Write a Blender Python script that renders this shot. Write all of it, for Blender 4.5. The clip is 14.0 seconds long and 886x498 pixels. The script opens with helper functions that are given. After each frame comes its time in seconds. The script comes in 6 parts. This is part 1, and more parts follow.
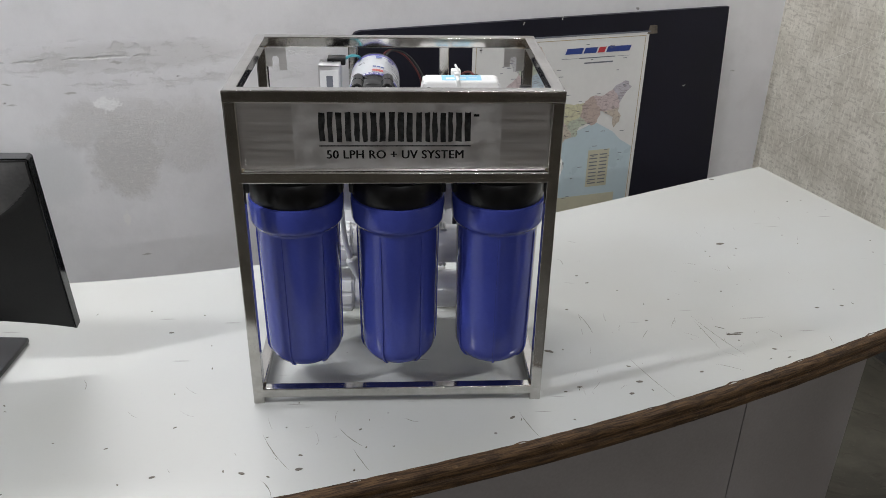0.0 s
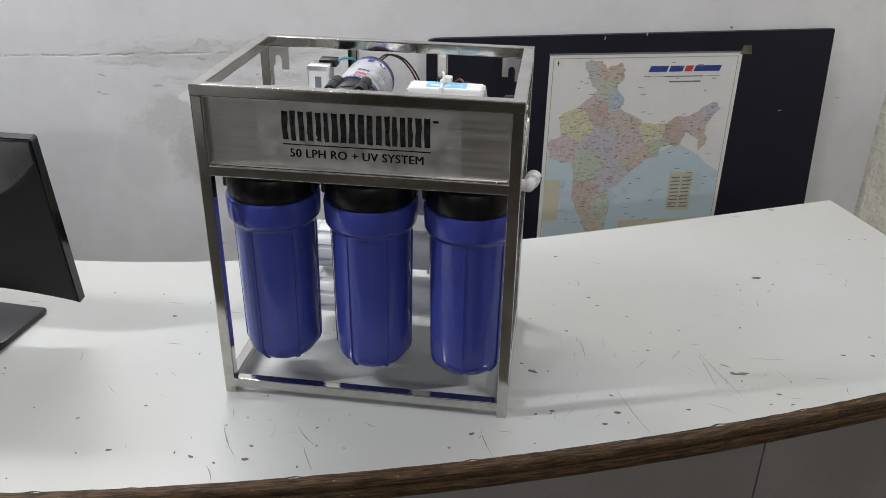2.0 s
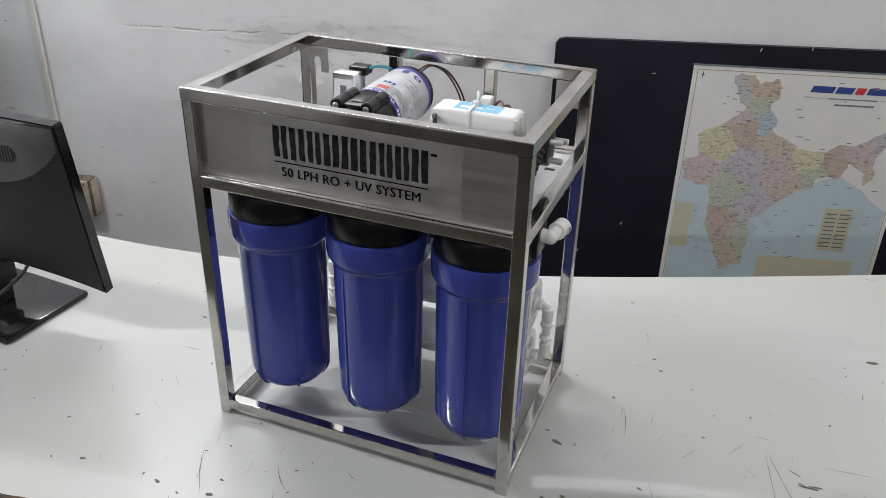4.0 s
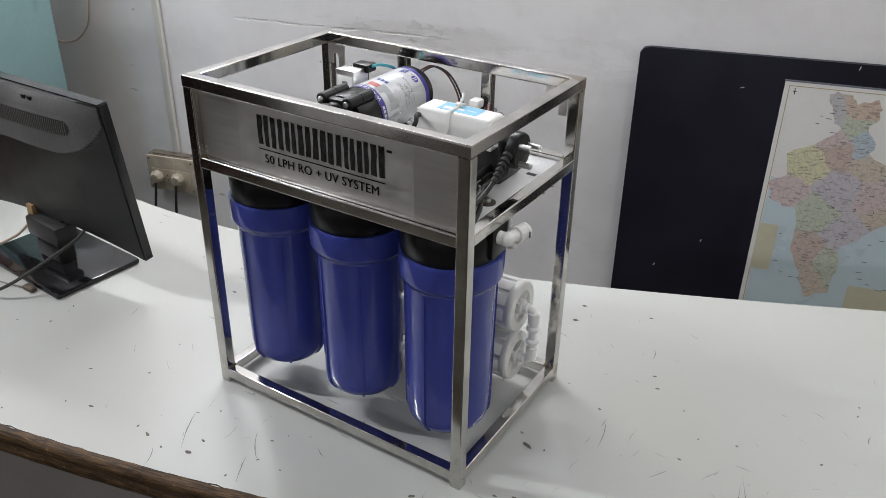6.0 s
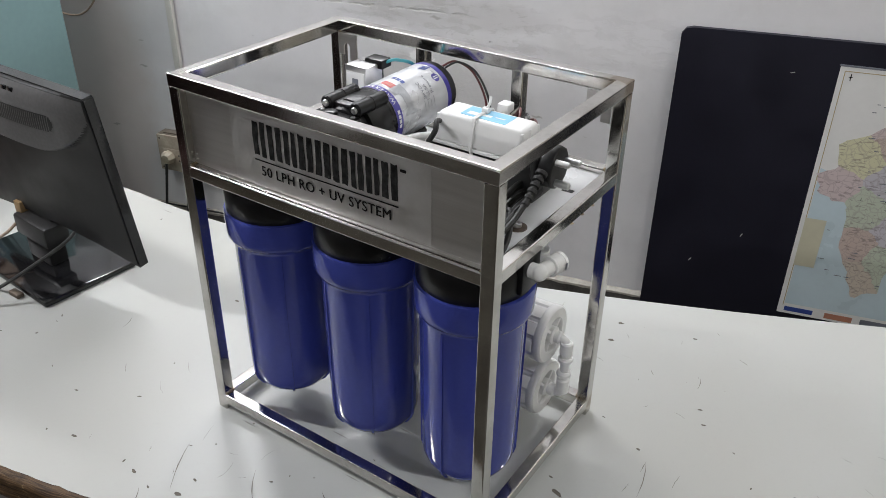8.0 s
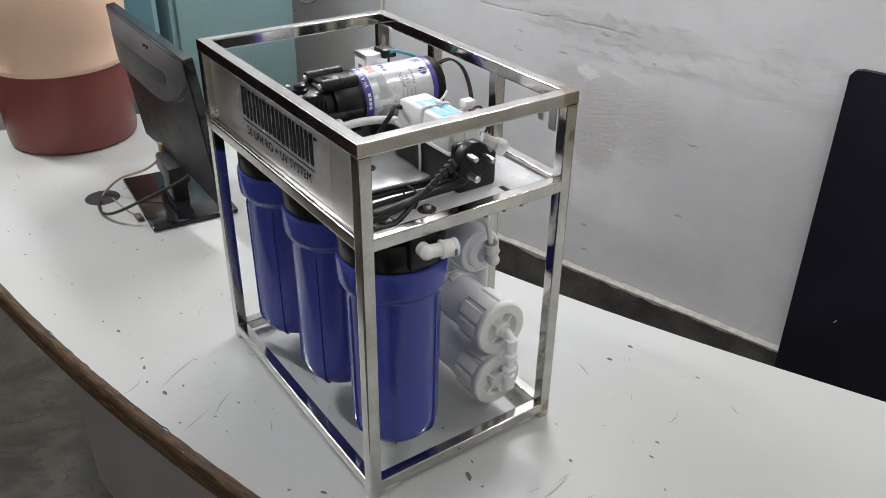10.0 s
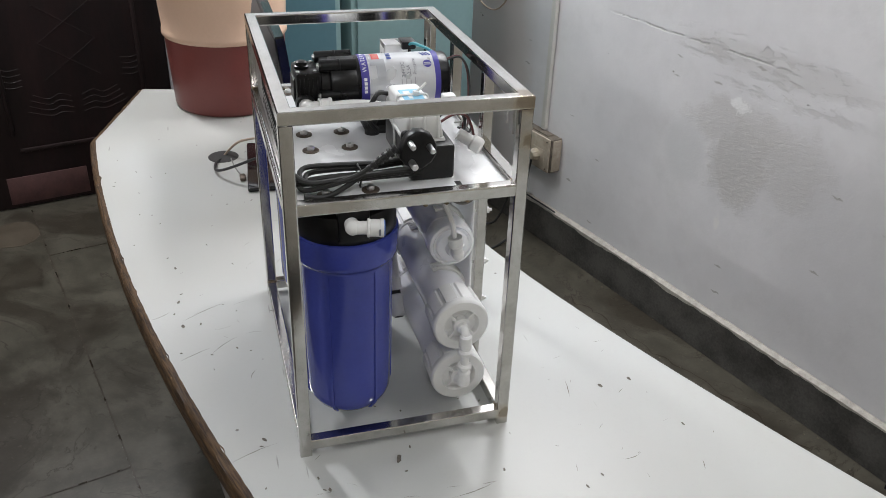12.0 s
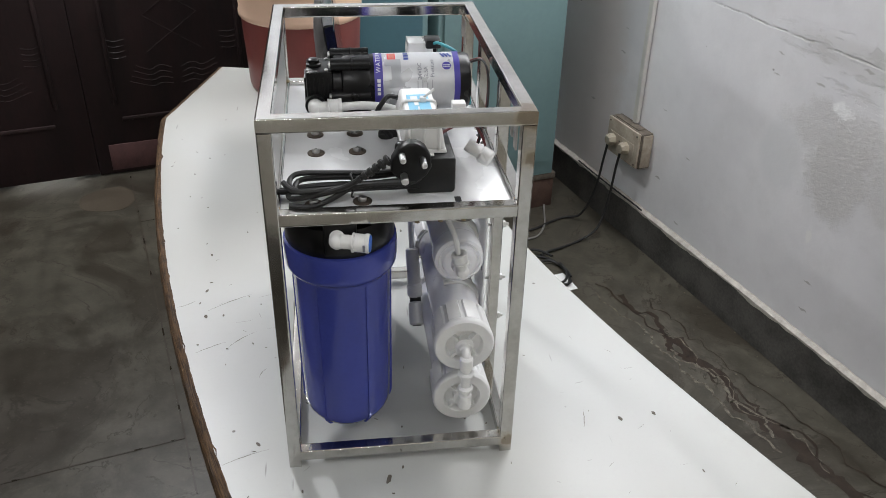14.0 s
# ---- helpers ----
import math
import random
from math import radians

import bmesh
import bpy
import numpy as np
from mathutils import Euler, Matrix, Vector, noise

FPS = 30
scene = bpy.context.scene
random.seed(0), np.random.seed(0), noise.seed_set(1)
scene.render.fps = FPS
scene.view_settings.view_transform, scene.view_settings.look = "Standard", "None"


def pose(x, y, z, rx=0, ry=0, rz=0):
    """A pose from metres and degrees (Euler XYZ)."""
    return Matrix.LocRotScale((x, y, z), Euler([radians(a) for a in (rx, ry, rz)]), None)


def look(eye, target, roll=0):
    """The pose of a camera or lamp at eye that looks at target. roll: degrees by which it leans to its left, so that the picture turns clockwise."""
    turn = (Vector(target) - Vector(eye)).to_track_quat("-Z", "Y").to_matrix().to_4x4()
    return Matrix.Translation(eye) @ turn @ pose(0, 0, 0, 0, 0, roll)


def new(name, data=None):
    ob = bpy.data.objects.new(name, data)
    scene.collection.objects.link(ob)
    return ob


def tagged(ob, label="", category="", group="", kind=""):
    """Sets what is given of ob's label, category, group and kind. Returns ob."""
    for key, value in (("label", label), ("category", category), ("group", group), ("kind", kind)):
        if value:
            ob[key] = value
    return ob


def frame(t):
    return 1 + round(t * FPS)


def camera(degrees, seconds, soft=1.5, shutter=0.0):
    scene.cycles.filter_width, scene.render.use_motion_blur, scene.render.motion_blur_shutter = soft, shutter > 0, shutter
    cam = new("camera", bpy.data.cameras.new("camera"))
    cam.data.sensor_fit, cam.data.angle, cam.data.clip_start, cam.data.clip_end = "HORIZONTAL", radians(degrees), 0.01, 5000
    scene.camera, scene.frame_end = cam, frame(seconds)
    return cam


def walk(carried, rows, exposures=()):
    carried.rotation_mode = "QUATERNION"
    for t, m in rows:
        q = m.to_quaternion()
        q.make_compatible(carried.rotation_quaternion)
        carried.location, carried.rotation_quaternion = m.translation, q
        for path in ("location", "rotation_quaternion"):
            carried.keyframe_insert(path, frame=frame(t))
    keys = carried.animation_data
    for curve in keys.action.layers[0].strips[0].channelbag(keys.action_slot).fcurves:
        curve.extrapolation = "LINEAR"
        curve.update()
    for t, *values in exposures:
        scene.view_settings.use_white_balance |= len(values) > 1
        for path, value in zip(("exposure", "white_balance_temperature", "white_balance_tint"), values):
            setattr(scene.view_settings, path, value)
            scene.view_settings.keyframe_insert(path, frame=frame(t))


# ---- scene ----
cam = camera(55.6, 14.0, soft=0.5)
PATH = [
    (0, (-0.019, -0.004, 1.52), (0.081, 1.765, 0.592), 1.1),
    (0.5, (-0.008, 0.005, 1.523), (0.063, 1.771, 0.588), 1.1),
    (1, (0.057, -0.004, 1.517), (0.042, 1.772, 0.598), 0.7),
    (1.5, (0.155, -0.011, 1.518), (0.039, 1.76, 0.596), 1.0),
    (2, (0.212, 0.016, 1.513), (-0.013, 1.784, 0.604), 1.0),
    (2.5, (0.257, 0.089, 1.502), (-0.078, 1.843, 0.601), 1.4),
    (3, (0.298, 0.156, 1.508), (-0.131, 1.884, 0.598), 1.6),
    (3.2, (0.308, 0.172, 1.511), (-0.158, 1.887, 0.592), 1.5),
    (5.3, (0.527, 0.3, 1.522), (-0.325, 1.824, 0.546), 1.6),
    (5.5, (0.543, 0.302, 1.523), (-0.333, 1.818, 0.557), 1.5),
    (6, (0.581, 0.301, 1.531), (-0.35, 1.789, 0.572), 1.0),
    (6.5, (0.604, 0.3, 1.536), (-0.355, 1.768, 0.574), 0.7),
    (7, (0.595, 0.324, 1.534), (-0.354, 1.787, 0.554), 0.7),
    (7.5, (0.539, 0.363, 1.53), (-0.383, 1.827, 0.527), 0.9),
    (8, (0.5, 0.428, 1.522), (-0.454, 1.856, 0.496), 0.9),
    (8.2, (0.508, 0.466, 1.52), (-0.485, 1.862, 0.489), 1.0),
    (10.3, (0.871, 0.657, 1.53), (-0.597, 1.585, 0.537), 0.8),
    (10.5, (0.891, 0.682, 1.529), (-0.608, 1.563, 0.541), 0.8),
    (11, (0.95, 0.773, 1.531), (-0.625, 1.523, 0.553), 1.1),
    (11.5, (0.989, 0.854, 1.53), (-0.645, 1.471, 0.556), 1.5),
    (12, (1.01, 0.913, 1.521), (-0.657, 1.425, 0.542), 2.0),
    (12.5, (0.986, 0.938, 1.52), (-0.688, 1.392, 0.525), 2.0),
    (13, (0.943, 0.943, 1.521), (-0.732, 1.351, 0.507), 1.8),
    (13.5, (0.939, 0.992, 1.525), (-0.743, 1.321, 0.493), 1.5),
    (14, (0.962, 1.063, 1.536), (-0.732, 1.302, 0.5), 1.3),
]
walk(cam, [(t, look(eye, target, roll)) for t, eye, target, roll in PATH])

# ---- light ----
world = bpy.data.worlds.new("room_air")
world.use_nodes = True
scene.world = world
world.node_tree.nodes["Background"].inputs[0].default_value = (0.75, 0.85, 1.0, 1)
world.node_tree.nodes["Background"].inputs[1].default_value = 0.05
TURNED = Matrix.Rotation(radians(15), 4, "Z")      # the room's walls stand 15 degrees off the purifier


def area_lamp(u, v, z, target, length, watts, colour, axis=(0, 1, 0)):
    lamp = bpy.data.lights.new("area_light", "AREA")
    lamp.shape, lamp.size, lamp.size_y, lamp.energy, lamp.color = "RECTANGLE", length, 0.06, watts, colour
    ob = new("area_light", lamp)
    side = (Vector(target) - Vector((u, v, z))).normalized()
    length_way = Vector(axis) - side * side.dot(Vector(axis))
    length_way.normalize()
    m = Matrix((length_way, (-side).cross(length_way), -side)).transposed().to_4x4()
    ob.matrix_world = TURNED @ Matrix.Translation((u, v, z)) @ m
    return ob


COOL = (0.966, 0.974, 1.0)
# two tubes, placed by the glare and shadows they leave
area_lamp(-1.85, 0.80, 2.78, (-1.75, 0.83, 0.0), 1.2, 62, COOL, (1, 0, 0))
area_lamp(-0.50, 2.32, 2.60, (-0.45, 1.85, 0.75), 1.2, 31, COOL, (1, 0, 0))
# three unseen fill lamps added to brighten the walls and the purifier's front
area_lamp(1.35, 2.05, 2.75, (1.65, 2.44, 1.2), 0.6, 10.5, COOL, (1, 0, 0))
area_lamp(1.92, 0.45, 2.60, (-0.9, 2.0, 1.0), 1.2, 12, COOL)
area_lamp(0.00, -3.05, 2.60, (0.0, 1.0, 0.9), 1.2, 27, COOL, (1, 0, 0))
area_lamp(-2.75, 0.45, 0.06, (-2.0, 0.5, 0.0), 0.25, 1.0, (1.0, 0.97, 0.9))          # daylight under the door
scene.view_settings.exposure = 0.05


# ---- materials ----
def shader(name, colour, rough=0.5, metal=0.0, vary=0.08, scale=8.0, fine=120.0, bump=0.05, coat=0.0, spec=0.5, dark=None, stretch=(1, 1, 1), spread=0.5):
    """A surface whose colour drifts at two scales and whose grain gives a fine relief."""
    m = bpy.data.materials.new(name)
    m.use_nodes = True
    t = m.node_tree
    b = t.nodes["Principled BSDF"]
    b.inputs["Roughness"].default_value, b.inputs["Metallic"].default_value = rough, metal
    b.inputs["Coat Weight"].default_value, b.inputs["Specular IOR Level"].default_value = coat, spec
    where = t.nodes.new("ShaderNodeTexCoord")
    mapping = t.nodes.new("ShaderNodeMapping")
    mapping.inputs["Scale"].default_value = stretch
    t.links.new(where.outputs["Object"], mapping.inputs["Vector"])
    big, small = t.nodes.new("ShaderNodeTexNoise"), t.nodes.new("ShaderNodeTexNoise")
    big.inputs["Scale"].default_value, small.inputs["Scale"].default_value = scale, fine
    big.inputs["Detail"].default_value = 6
    for n in (big, small):
        t.links.new(mapping.outputs[0], n.inputs["Vector"])
    add = t.nodes.new("ShaderNodeMath")
    add.operation = "MULTIPLY_ADD"
    add.inputs[1].default_value = 0.35
    t.links.new(small.outputs["Fac"], add.inputs[0])
    t.links.new(big.outputs["Fac"], add.inputs[2])
    ramp = t.nodes.new("ShaderNodeValToRGB")
    lo = dark or tuple(c * (1 - vary) for c in colour)
    hi = tuple(min(1, c * (1 + vary)) for c in colour) if not dark else colour
    ramp.color_ramp.elements[0].position, ramp.color_ramp.elements[1].position = 0.675 - spread / 2, 0.675 + spread / 2
    ramp.color_ramp.elements[0].color, ramp.color_ramp.elements[1].color = (*lo, 1), (*hi, 1)
    t.links.new(add.outputs[0], ramp.inputs["Fac"])
    t.links.new(ramp.outputs[0], b.inputs["Base Color"])
    r = t.nodes.new("ShaderNodeMapRange")
    r.inputs["From Min"].default_value, r.inputs["From Max"].default_value = 0.3, 0.7
    r.inputs["To Min"].default_value, r.inputs["To Max"].default_value = max(0.02, rough * 0.8), min(1, rough * 1.2)
    t.links.new(big.outputs["Fac"], r.inputs["Value"])
    t.links.new(r.outputs[0], b.inputs["Roughness"])
    if bump:
        bp = t.nodes.new("ShaderNodeBump")
        bp.inputs["Strength"].default_value, bp.inputs["Distance"].default_value = bump, 0.002
        t.links.new(add.outputs[0], bp.inputs["Height"])
        t.links.new(bp.outputs[0], b.inputs["Normal"])
    return m


def node(t, kind, **inputs):
    n = t.nodes.new(kind)
    for k, v in inputs.items():
        n.inputs[k.replace("_", " ")].default_value = v
    return n


def mixed(t, fac, a, b):
    """A colour mix by fac; a and b are sockets or colours."""
    m = t.nodes.new("ShaderNodeMix")
    m.data_type = "RGBA"
    if isinstance(fac, float):
        m.inputs[0].default_value = fac
    else:
        t.links.new(fac, m.inputs[0])
    for k, v in ((6, a), (7, b)):
        if isinstance(v, tuple):
            m.inputs[k].default_value = (*v, 1)
        else:
            t.links.new(v, m.inputs[k])
    return m.outputs[2]


def maths(t, op, a, b=0.0, clamp=False):
    m = t.nodes.new("ShaderNodeMath")
    m.operation, m.use_clamp = op, clamp
    for k, v in ((0, a), (1, b)):
        if isinstance(v, (int, float)):
            m.inputs[k].default_value = v
        else:
            t.links.new(v, m.inputs[k])
    return m.outputs[0]


def ramp01(t, v, lo, hi):
    r = t.nodes.new("ShaderNodeMapRange")
    r.interpolation_type = "SMOOTHSTEP"
    r.inputs["From Min"].default_value, r.inputs["From Max"].default_value = lo, hi
    t.links.new(v, r.inputs["Value"])
    return r.outputs[0]


def plaster():
    """Greyish white distemper with damp patches, scraped and blistered in places."""
    m = bpy.data.materials.new("stained_plaster")
    m.use_nodes = True
    t = m.node_tree
    b = t.nodes["Principled BSDF"]
    b.inputs["Roughness"].default_value = 0.55
    co = t.nodes.new("ShaderNodeTexCoord").outputs["Object"]
    sep = t.nodes.new("ShaderNodeSeparateXYZ")
    t.links.new(co, sep.inputs[0])
    big = node(t, "ShaderNodeTexNoise", Scale=1.7, Detail=8.0, Roughness=0.6)
    mid = node(t, "ShaderNodeTexNoise", Scale=9.0, Detail=6.0, Roughness=0.65)
    fine = node(t, "ShaderNodeTexNoise", Scale=130.0, Detail=4.0)
    torn = node(t, "ShaderNodeTexNoise", Scale=38.0, Detail=5.0, Roughness=0.7)
    t.links.new(co, torn.inputs["Vector"])
    squash = t.nodes.new("ShaderNodeMapping")
    squash.inputs["Scale"].default_value = (9, 9, 26)
    t.links.new(co, squash.inputs["Vector"])
    flakes = node(t, "ShaderNodeTexNoise", Scale=1.6, Detail=7.0, Roughness=0.7, Distortion=0.6)
    t.links.new(squash.outputs[0], flakes.inputs["Vector"])
    for n in (big, mid, fine):
        t.links.new(co, n.inputs["Vector"])

    def blob(u, z, ru, rz, edge=mid, much=1.6):
        """1 within a soft-edged patch round (u, z), 0 outside."""
        du = maths(t, "DIVIDE", maths(t, "SUBTRACT", sep.outputs[0], u), ru)
        dz = maths(t, "DIVIDE", maths(t, "SUBTRACT", sep.outputs[2], z), rz)
        d = maths(t, "ADD", maths(t, "MULTIPLY", du, du), maths(t, "MULTIPLY", dz, dz))
        d = maths(t, "ADD", d, maths(t, "MULTIPLY", maths(t, "SUBTRACT", edge.outputs["Fac"], 0.5), much))
        return maths(t, "SUBTRACT", 1.0, ramp01(t, d, 0.35, 1.15))

    colour = mixed(t, ramp01(t, big.outputs["Fac"], 0.3, 0.7), (0.68, 0.675, 0.69), (0.80, 0.795, 0.805))
    colour = mixed(t, maths(t, "MULTIPLY", ramp01(t, mid.outputs["Fac"], 0.45, 0.75), 0.25), colour, (0.56, 0.555, 0.55))
    crust = t.nodes.new("ShaderNodeMapping")
    crust.inputs["Scale"].default_value = (55, 55, 120)
    crust.inputs["Rotation"].default_value = (0, radians(12), 0)
    t.links.new(co, crust.inputs["Vector"])
    grit = node(t, "ShaderNodeTexNoise", Scale=1.0, Detail=6.0, Roughness=0.75, Distortion=0.2)
    t.links.new(crust.outputs[0], grit.inputs["Vector"])
    damp = maths(t, "MAXIMUM", blob(-0.175, 0.635, 0.125, 0.16, mid, 3.4), maths(t, "MULTIPLY", blob(-0.17, 0.71, 0.22, 0.09, mid, 3.0), 0.75))
    damp = maths(t, "MAXIMUM", damp, maths(t, "MULTIPLY", blob(-0.02, 0.66, 0.14, 0.13, mid, 3.2), 0.6))
    colour = mixed(t, maths(t, "MULTIPLY", damp, 0.55), colour, (0.44, 0.425, 0.405))
    colour = mixed(t, maths(t, "MULTIPLY", maths(t, "MULTIPLY", damp, ramp01(t, grit.outputs["Fac"], 0.54, 0.62)), 0.6), colour, (0.68, 0.665, 0.645))
    # broad brown tone beside the cupboard: dirt, with its shaded tone painted in
    colour = mixed(t, maths(t, "MULTIPLY", blob(-1.36, 0.60, 0.24, 0.75, mid, 1.2), 0.55), colour, (0.58, 0.52, 0.485))
    damp2 = blob(-0.14, 0.905, 0.32, 0.045)
    colour = mixed(t, maths(t, "MULTIPLY", damp2, 0.35), colour, (0.50, 0.49, 0.475))
    colour = mixed(t, maths(t, "MULTIPLY", blob(-0.375, 0.585, 0.085, 0.11), 0.8), colour, (0.70, 0.705, 0.715))
    colour = mixed(t, maths(t, "MULTIPLY", blob(-0.212, 0.775, 0.036, 0.024, torn, 6.0), 0.9), colour, (0.83, 0.83, 0.83))
    colour = mixed(t, maths(t, "MULTIPLY", blob(-0.21, 0.42, 0.012, 0.028, torn, 4.0), 0.8), colour, (0.78, 0.775, 0.76))
    where = maths(t, "ADD", maths(t, "ADD", blob(-0.17, 0.90, 0.36, 0.060), maths(t, "MULTIPLY", blob(-0.08, 0.83, 0.24, 0.030), 0.9), True), maths(t, "MULTIPLY", blob(0.34, 0.88, 0.20, 0.09), 0.35), True)
    scar = maths(t, "MULTIPLY", ramp01(t, flakes.outputs["Fac"], 0.535, 0.560), where)
    rim = maths(t, "MULTIPLY", maths(t, "SUBTRACT", 1.0, ramp01(t, maths(t, "ABSOLUTE", maths(t, "SUBTRACT", flakes.outputs["Fac"], 0.535)), 0.0, 0.012)), where)
    colour = mixed(t, maths(t, "MULTIPLY", scar, 0.36), colour, (0.50, 0.49, 0.475))
    colour = mixed(t, maths(t, "MULTIPLY", rim, 0.45), colour, (0.40, 0.385, 0.37))
    crack = maths(t, "ABSOLUTE", maths(t, "SUBTRACT", sep.outputs[2], maths(t, "ADD", 0.885, maths(t, "MULTIPLY", mid.outputs["Fac"], 0.04))))
    crack = maths(t, "MULTIPLY", maths(t, "SUBTRACT", 1.0, ramp01(t, crack, 0.001, 0.0045)), maths(t, "MULTIPLY", blob(-0.42, 0.90, 0.36, 0.10), ramp01(t, torn.outputs["Fac"], 0.42, 0.55)))
    colour = mixed(t, maths(t, "MULTIPLY", crack, 0.5), colour, (0.38, 0.37, 0.35))
    for stretch, size, few, dark in (((11, 11, 15), 0.042, 0.87, (0.17, 0.16, 0.15)), ((7, 7, 30), 0.07, 0.86, (0.40, 0.39, 0.37)), ((5, 5, 6), 0.10, 0.86, (0.74, 0.74, 0.75))):
        run = t.nodes.new("ShaderNodeMapping")
        run.inputs["Scale"].default_value = stretch
        shift = t.nodes.new("ShaderNodeVectorMath")
        shift.operation = "MULTIPLY_ADD"
        shift.inputs[1].default_value = (0.02, 0.02, 0.02)
        t.links.new(torn.outputs["Color"], shift.inputs[0])
        t.links.new(co, shift.inputs[2])
        t.links.new(shift.outputs[0], run.inputs["Vector"])
        v = node(t, "ShaderNodeTexVoronoi", Scale=1.0, Randomness=1.0)
        t.links.new(run.outputs[0], v.inputs["Vector"])
        hit = maths(t, "MULTIPLY", maths(t, "SUBTRACT", 1.0, ramp01(t, v.outputs["Distance"], size, size * 2)), maths(t, "GREATER_THAN", node_r(t, v.outputs["Color"]), few))
        colour = mixed(t, maths(t, "MULTIPLY", hit, 0.8), colour, dark)
    t.links.new(colour, b.inputs["Base Color"])
    h = maths(t, "ADD", maths(t, "MULTIPLY", fine.outputs["Fac"], 0.12), maths(t, "MULTIPLY", scar, -1.1))
    h = maths(t, "SUBTRACT", h, crack)
    h = maths(t, "ADD", h, maths(t, "MULTIPLY", mid.outputs["Fac"], 0.8))
    h = maths(t, "ADD", h, maths(t, "MULTIPLY", maths(t, "MULTIPLY", damp, grit.outputs["Fac"]), 1.4))
    bp = node(t, "ShaderNodeBump", Strength=0.5, Distance=0.004)
    t.links.new(h, bp.inputs["Height"])
    t.links.new(bp.outputs[0], b.inputs["Normal"])
    return m


def laminate():
    """White worktop laminate, dulled, with hairline scratches and small dark specks."""
    m = bpy.data.materials.new("white_laminate")
    m.use_nodes = True
    t = m.node_tree
    b = t.nodes["Principled BSDF"]
    co = t.nodes.new("ShaderNodeTexCoord").outputs["Object"]
    big = node(t, "ShaderNodeTexNoise", Scale=2.2, Detail=2.0, Roughness=0.4)
    t.links.new(co, big.inputs["Vector"])
    colour = mixed(t, ramp01(t, big.outputs["Fac"], 0.3, 0.7), (0.425, 0.428, 0.402), (0.465, 0.477, 0.465))
    grime = node(t, "ShaderNodeTexNoise", Scale=210.0, Detail=3.0, Roughness=0.6)
    t.links.new(co, grime.inputs["Vector"])
    smear = node(t, "ShaderNodeTexNoise", Scale=7.0, Detail=2.0, Roughness=0.5)
    t.links.new(co, smear.inputs["Vector"])
    colour = mixed(t, maths(t, "MULTIPLY", ramp01(t, smear.outputs["Fac"], 0.35, 0.8), 0.16), colour, (0.44, 0.43, 0.39))
    colour = mixed(t, maths(t, "MULTIPLY", ramp01(t, grime.outputs["Fac"], 0.55, 0.75), 0.10), colour, (0.36, 0.35, 0.32))
    # hairline scratches in three directions, kept to scattered places
    total = None
    for k, (angle, seed) in enumerate(((35, 3.0), (-50, 11.0), (75, 23.0))):
        turn = t.nodes.new("ShaderNodeMapping")
        turn.inputs["Rotation"].default_value = (0, 0, radians(angle))
        turn.inputs["Location"].default_value = (seed, seed * 0.7, 0)
        turn.inputs["Scale"].default_value = (5.5, 60, 1)
        t.links.new(co, turn.inputs["Vector"])
        v = node(t, "ShaderNodeTexVoronoi", Scale=1.0, Randomness=1.0)
        v.feature = "F1"
        t.links.new(turn.outputs[0], v.inputs["Vector"])
        hit = maths(t, "SUBTRACT", 1.0, ramp01(t, v.outputs["Distance"], 0.05, 0.10))
        pick = maths(t, "GREATER_THAN", node_r(t, v.outputs["Color"]), 0.86)
        hit = maths(t, "MULTIPLY", hit, pick)
        total = hit if total is None else maths(t, "MAXIMUM", total, hit)
    specks = node(t, "ShaderNodeTexVoronoi", Scale=26.0, Randomness=1.0)
    t.links.new(co, specks.inputs["Vector"])
    dot = maths(t, "MULTIPLY", maths(t, "SUBTRACT", 1.0, ramp01(t, specks.outputs["Distance"], 0.05, 0.085)), maths(t, "GREATER_THAN", node_r(t, specks.outputs["Color"]), 0.86))
    total = maths(t, "MAXIMUM", maths(t, "MULTIPLY", total, 0.6), dot)
    colour = mixed(t, maths(t, "MULTIPLY", total, 0.85), colour, (0.13, 0.115, 0.10))
    t.links.new(colour, b.inputs["Base Color"])
    b.inputs["Specular IOR Level"].default_value = 0.32
    r = maths(t, "ADD", maths(t, "MULTIPLY", smear.outputs["Fac"], 0.05), 0.285)
    t.links.new(r, b.inputs["Roughness"])
    bp = node(t, "ShaderNodeBump", Strength=0.25, Distance=0.001)
    t.links.new(maths(t, "SUBTRACT", maths(t, "MULTIPLY", grime.outputs["Fac"], 0.05), total), bp.inputs["Height"])
    t.links.new(bp.outputs[0], b.inputs["Normal"])
    return m


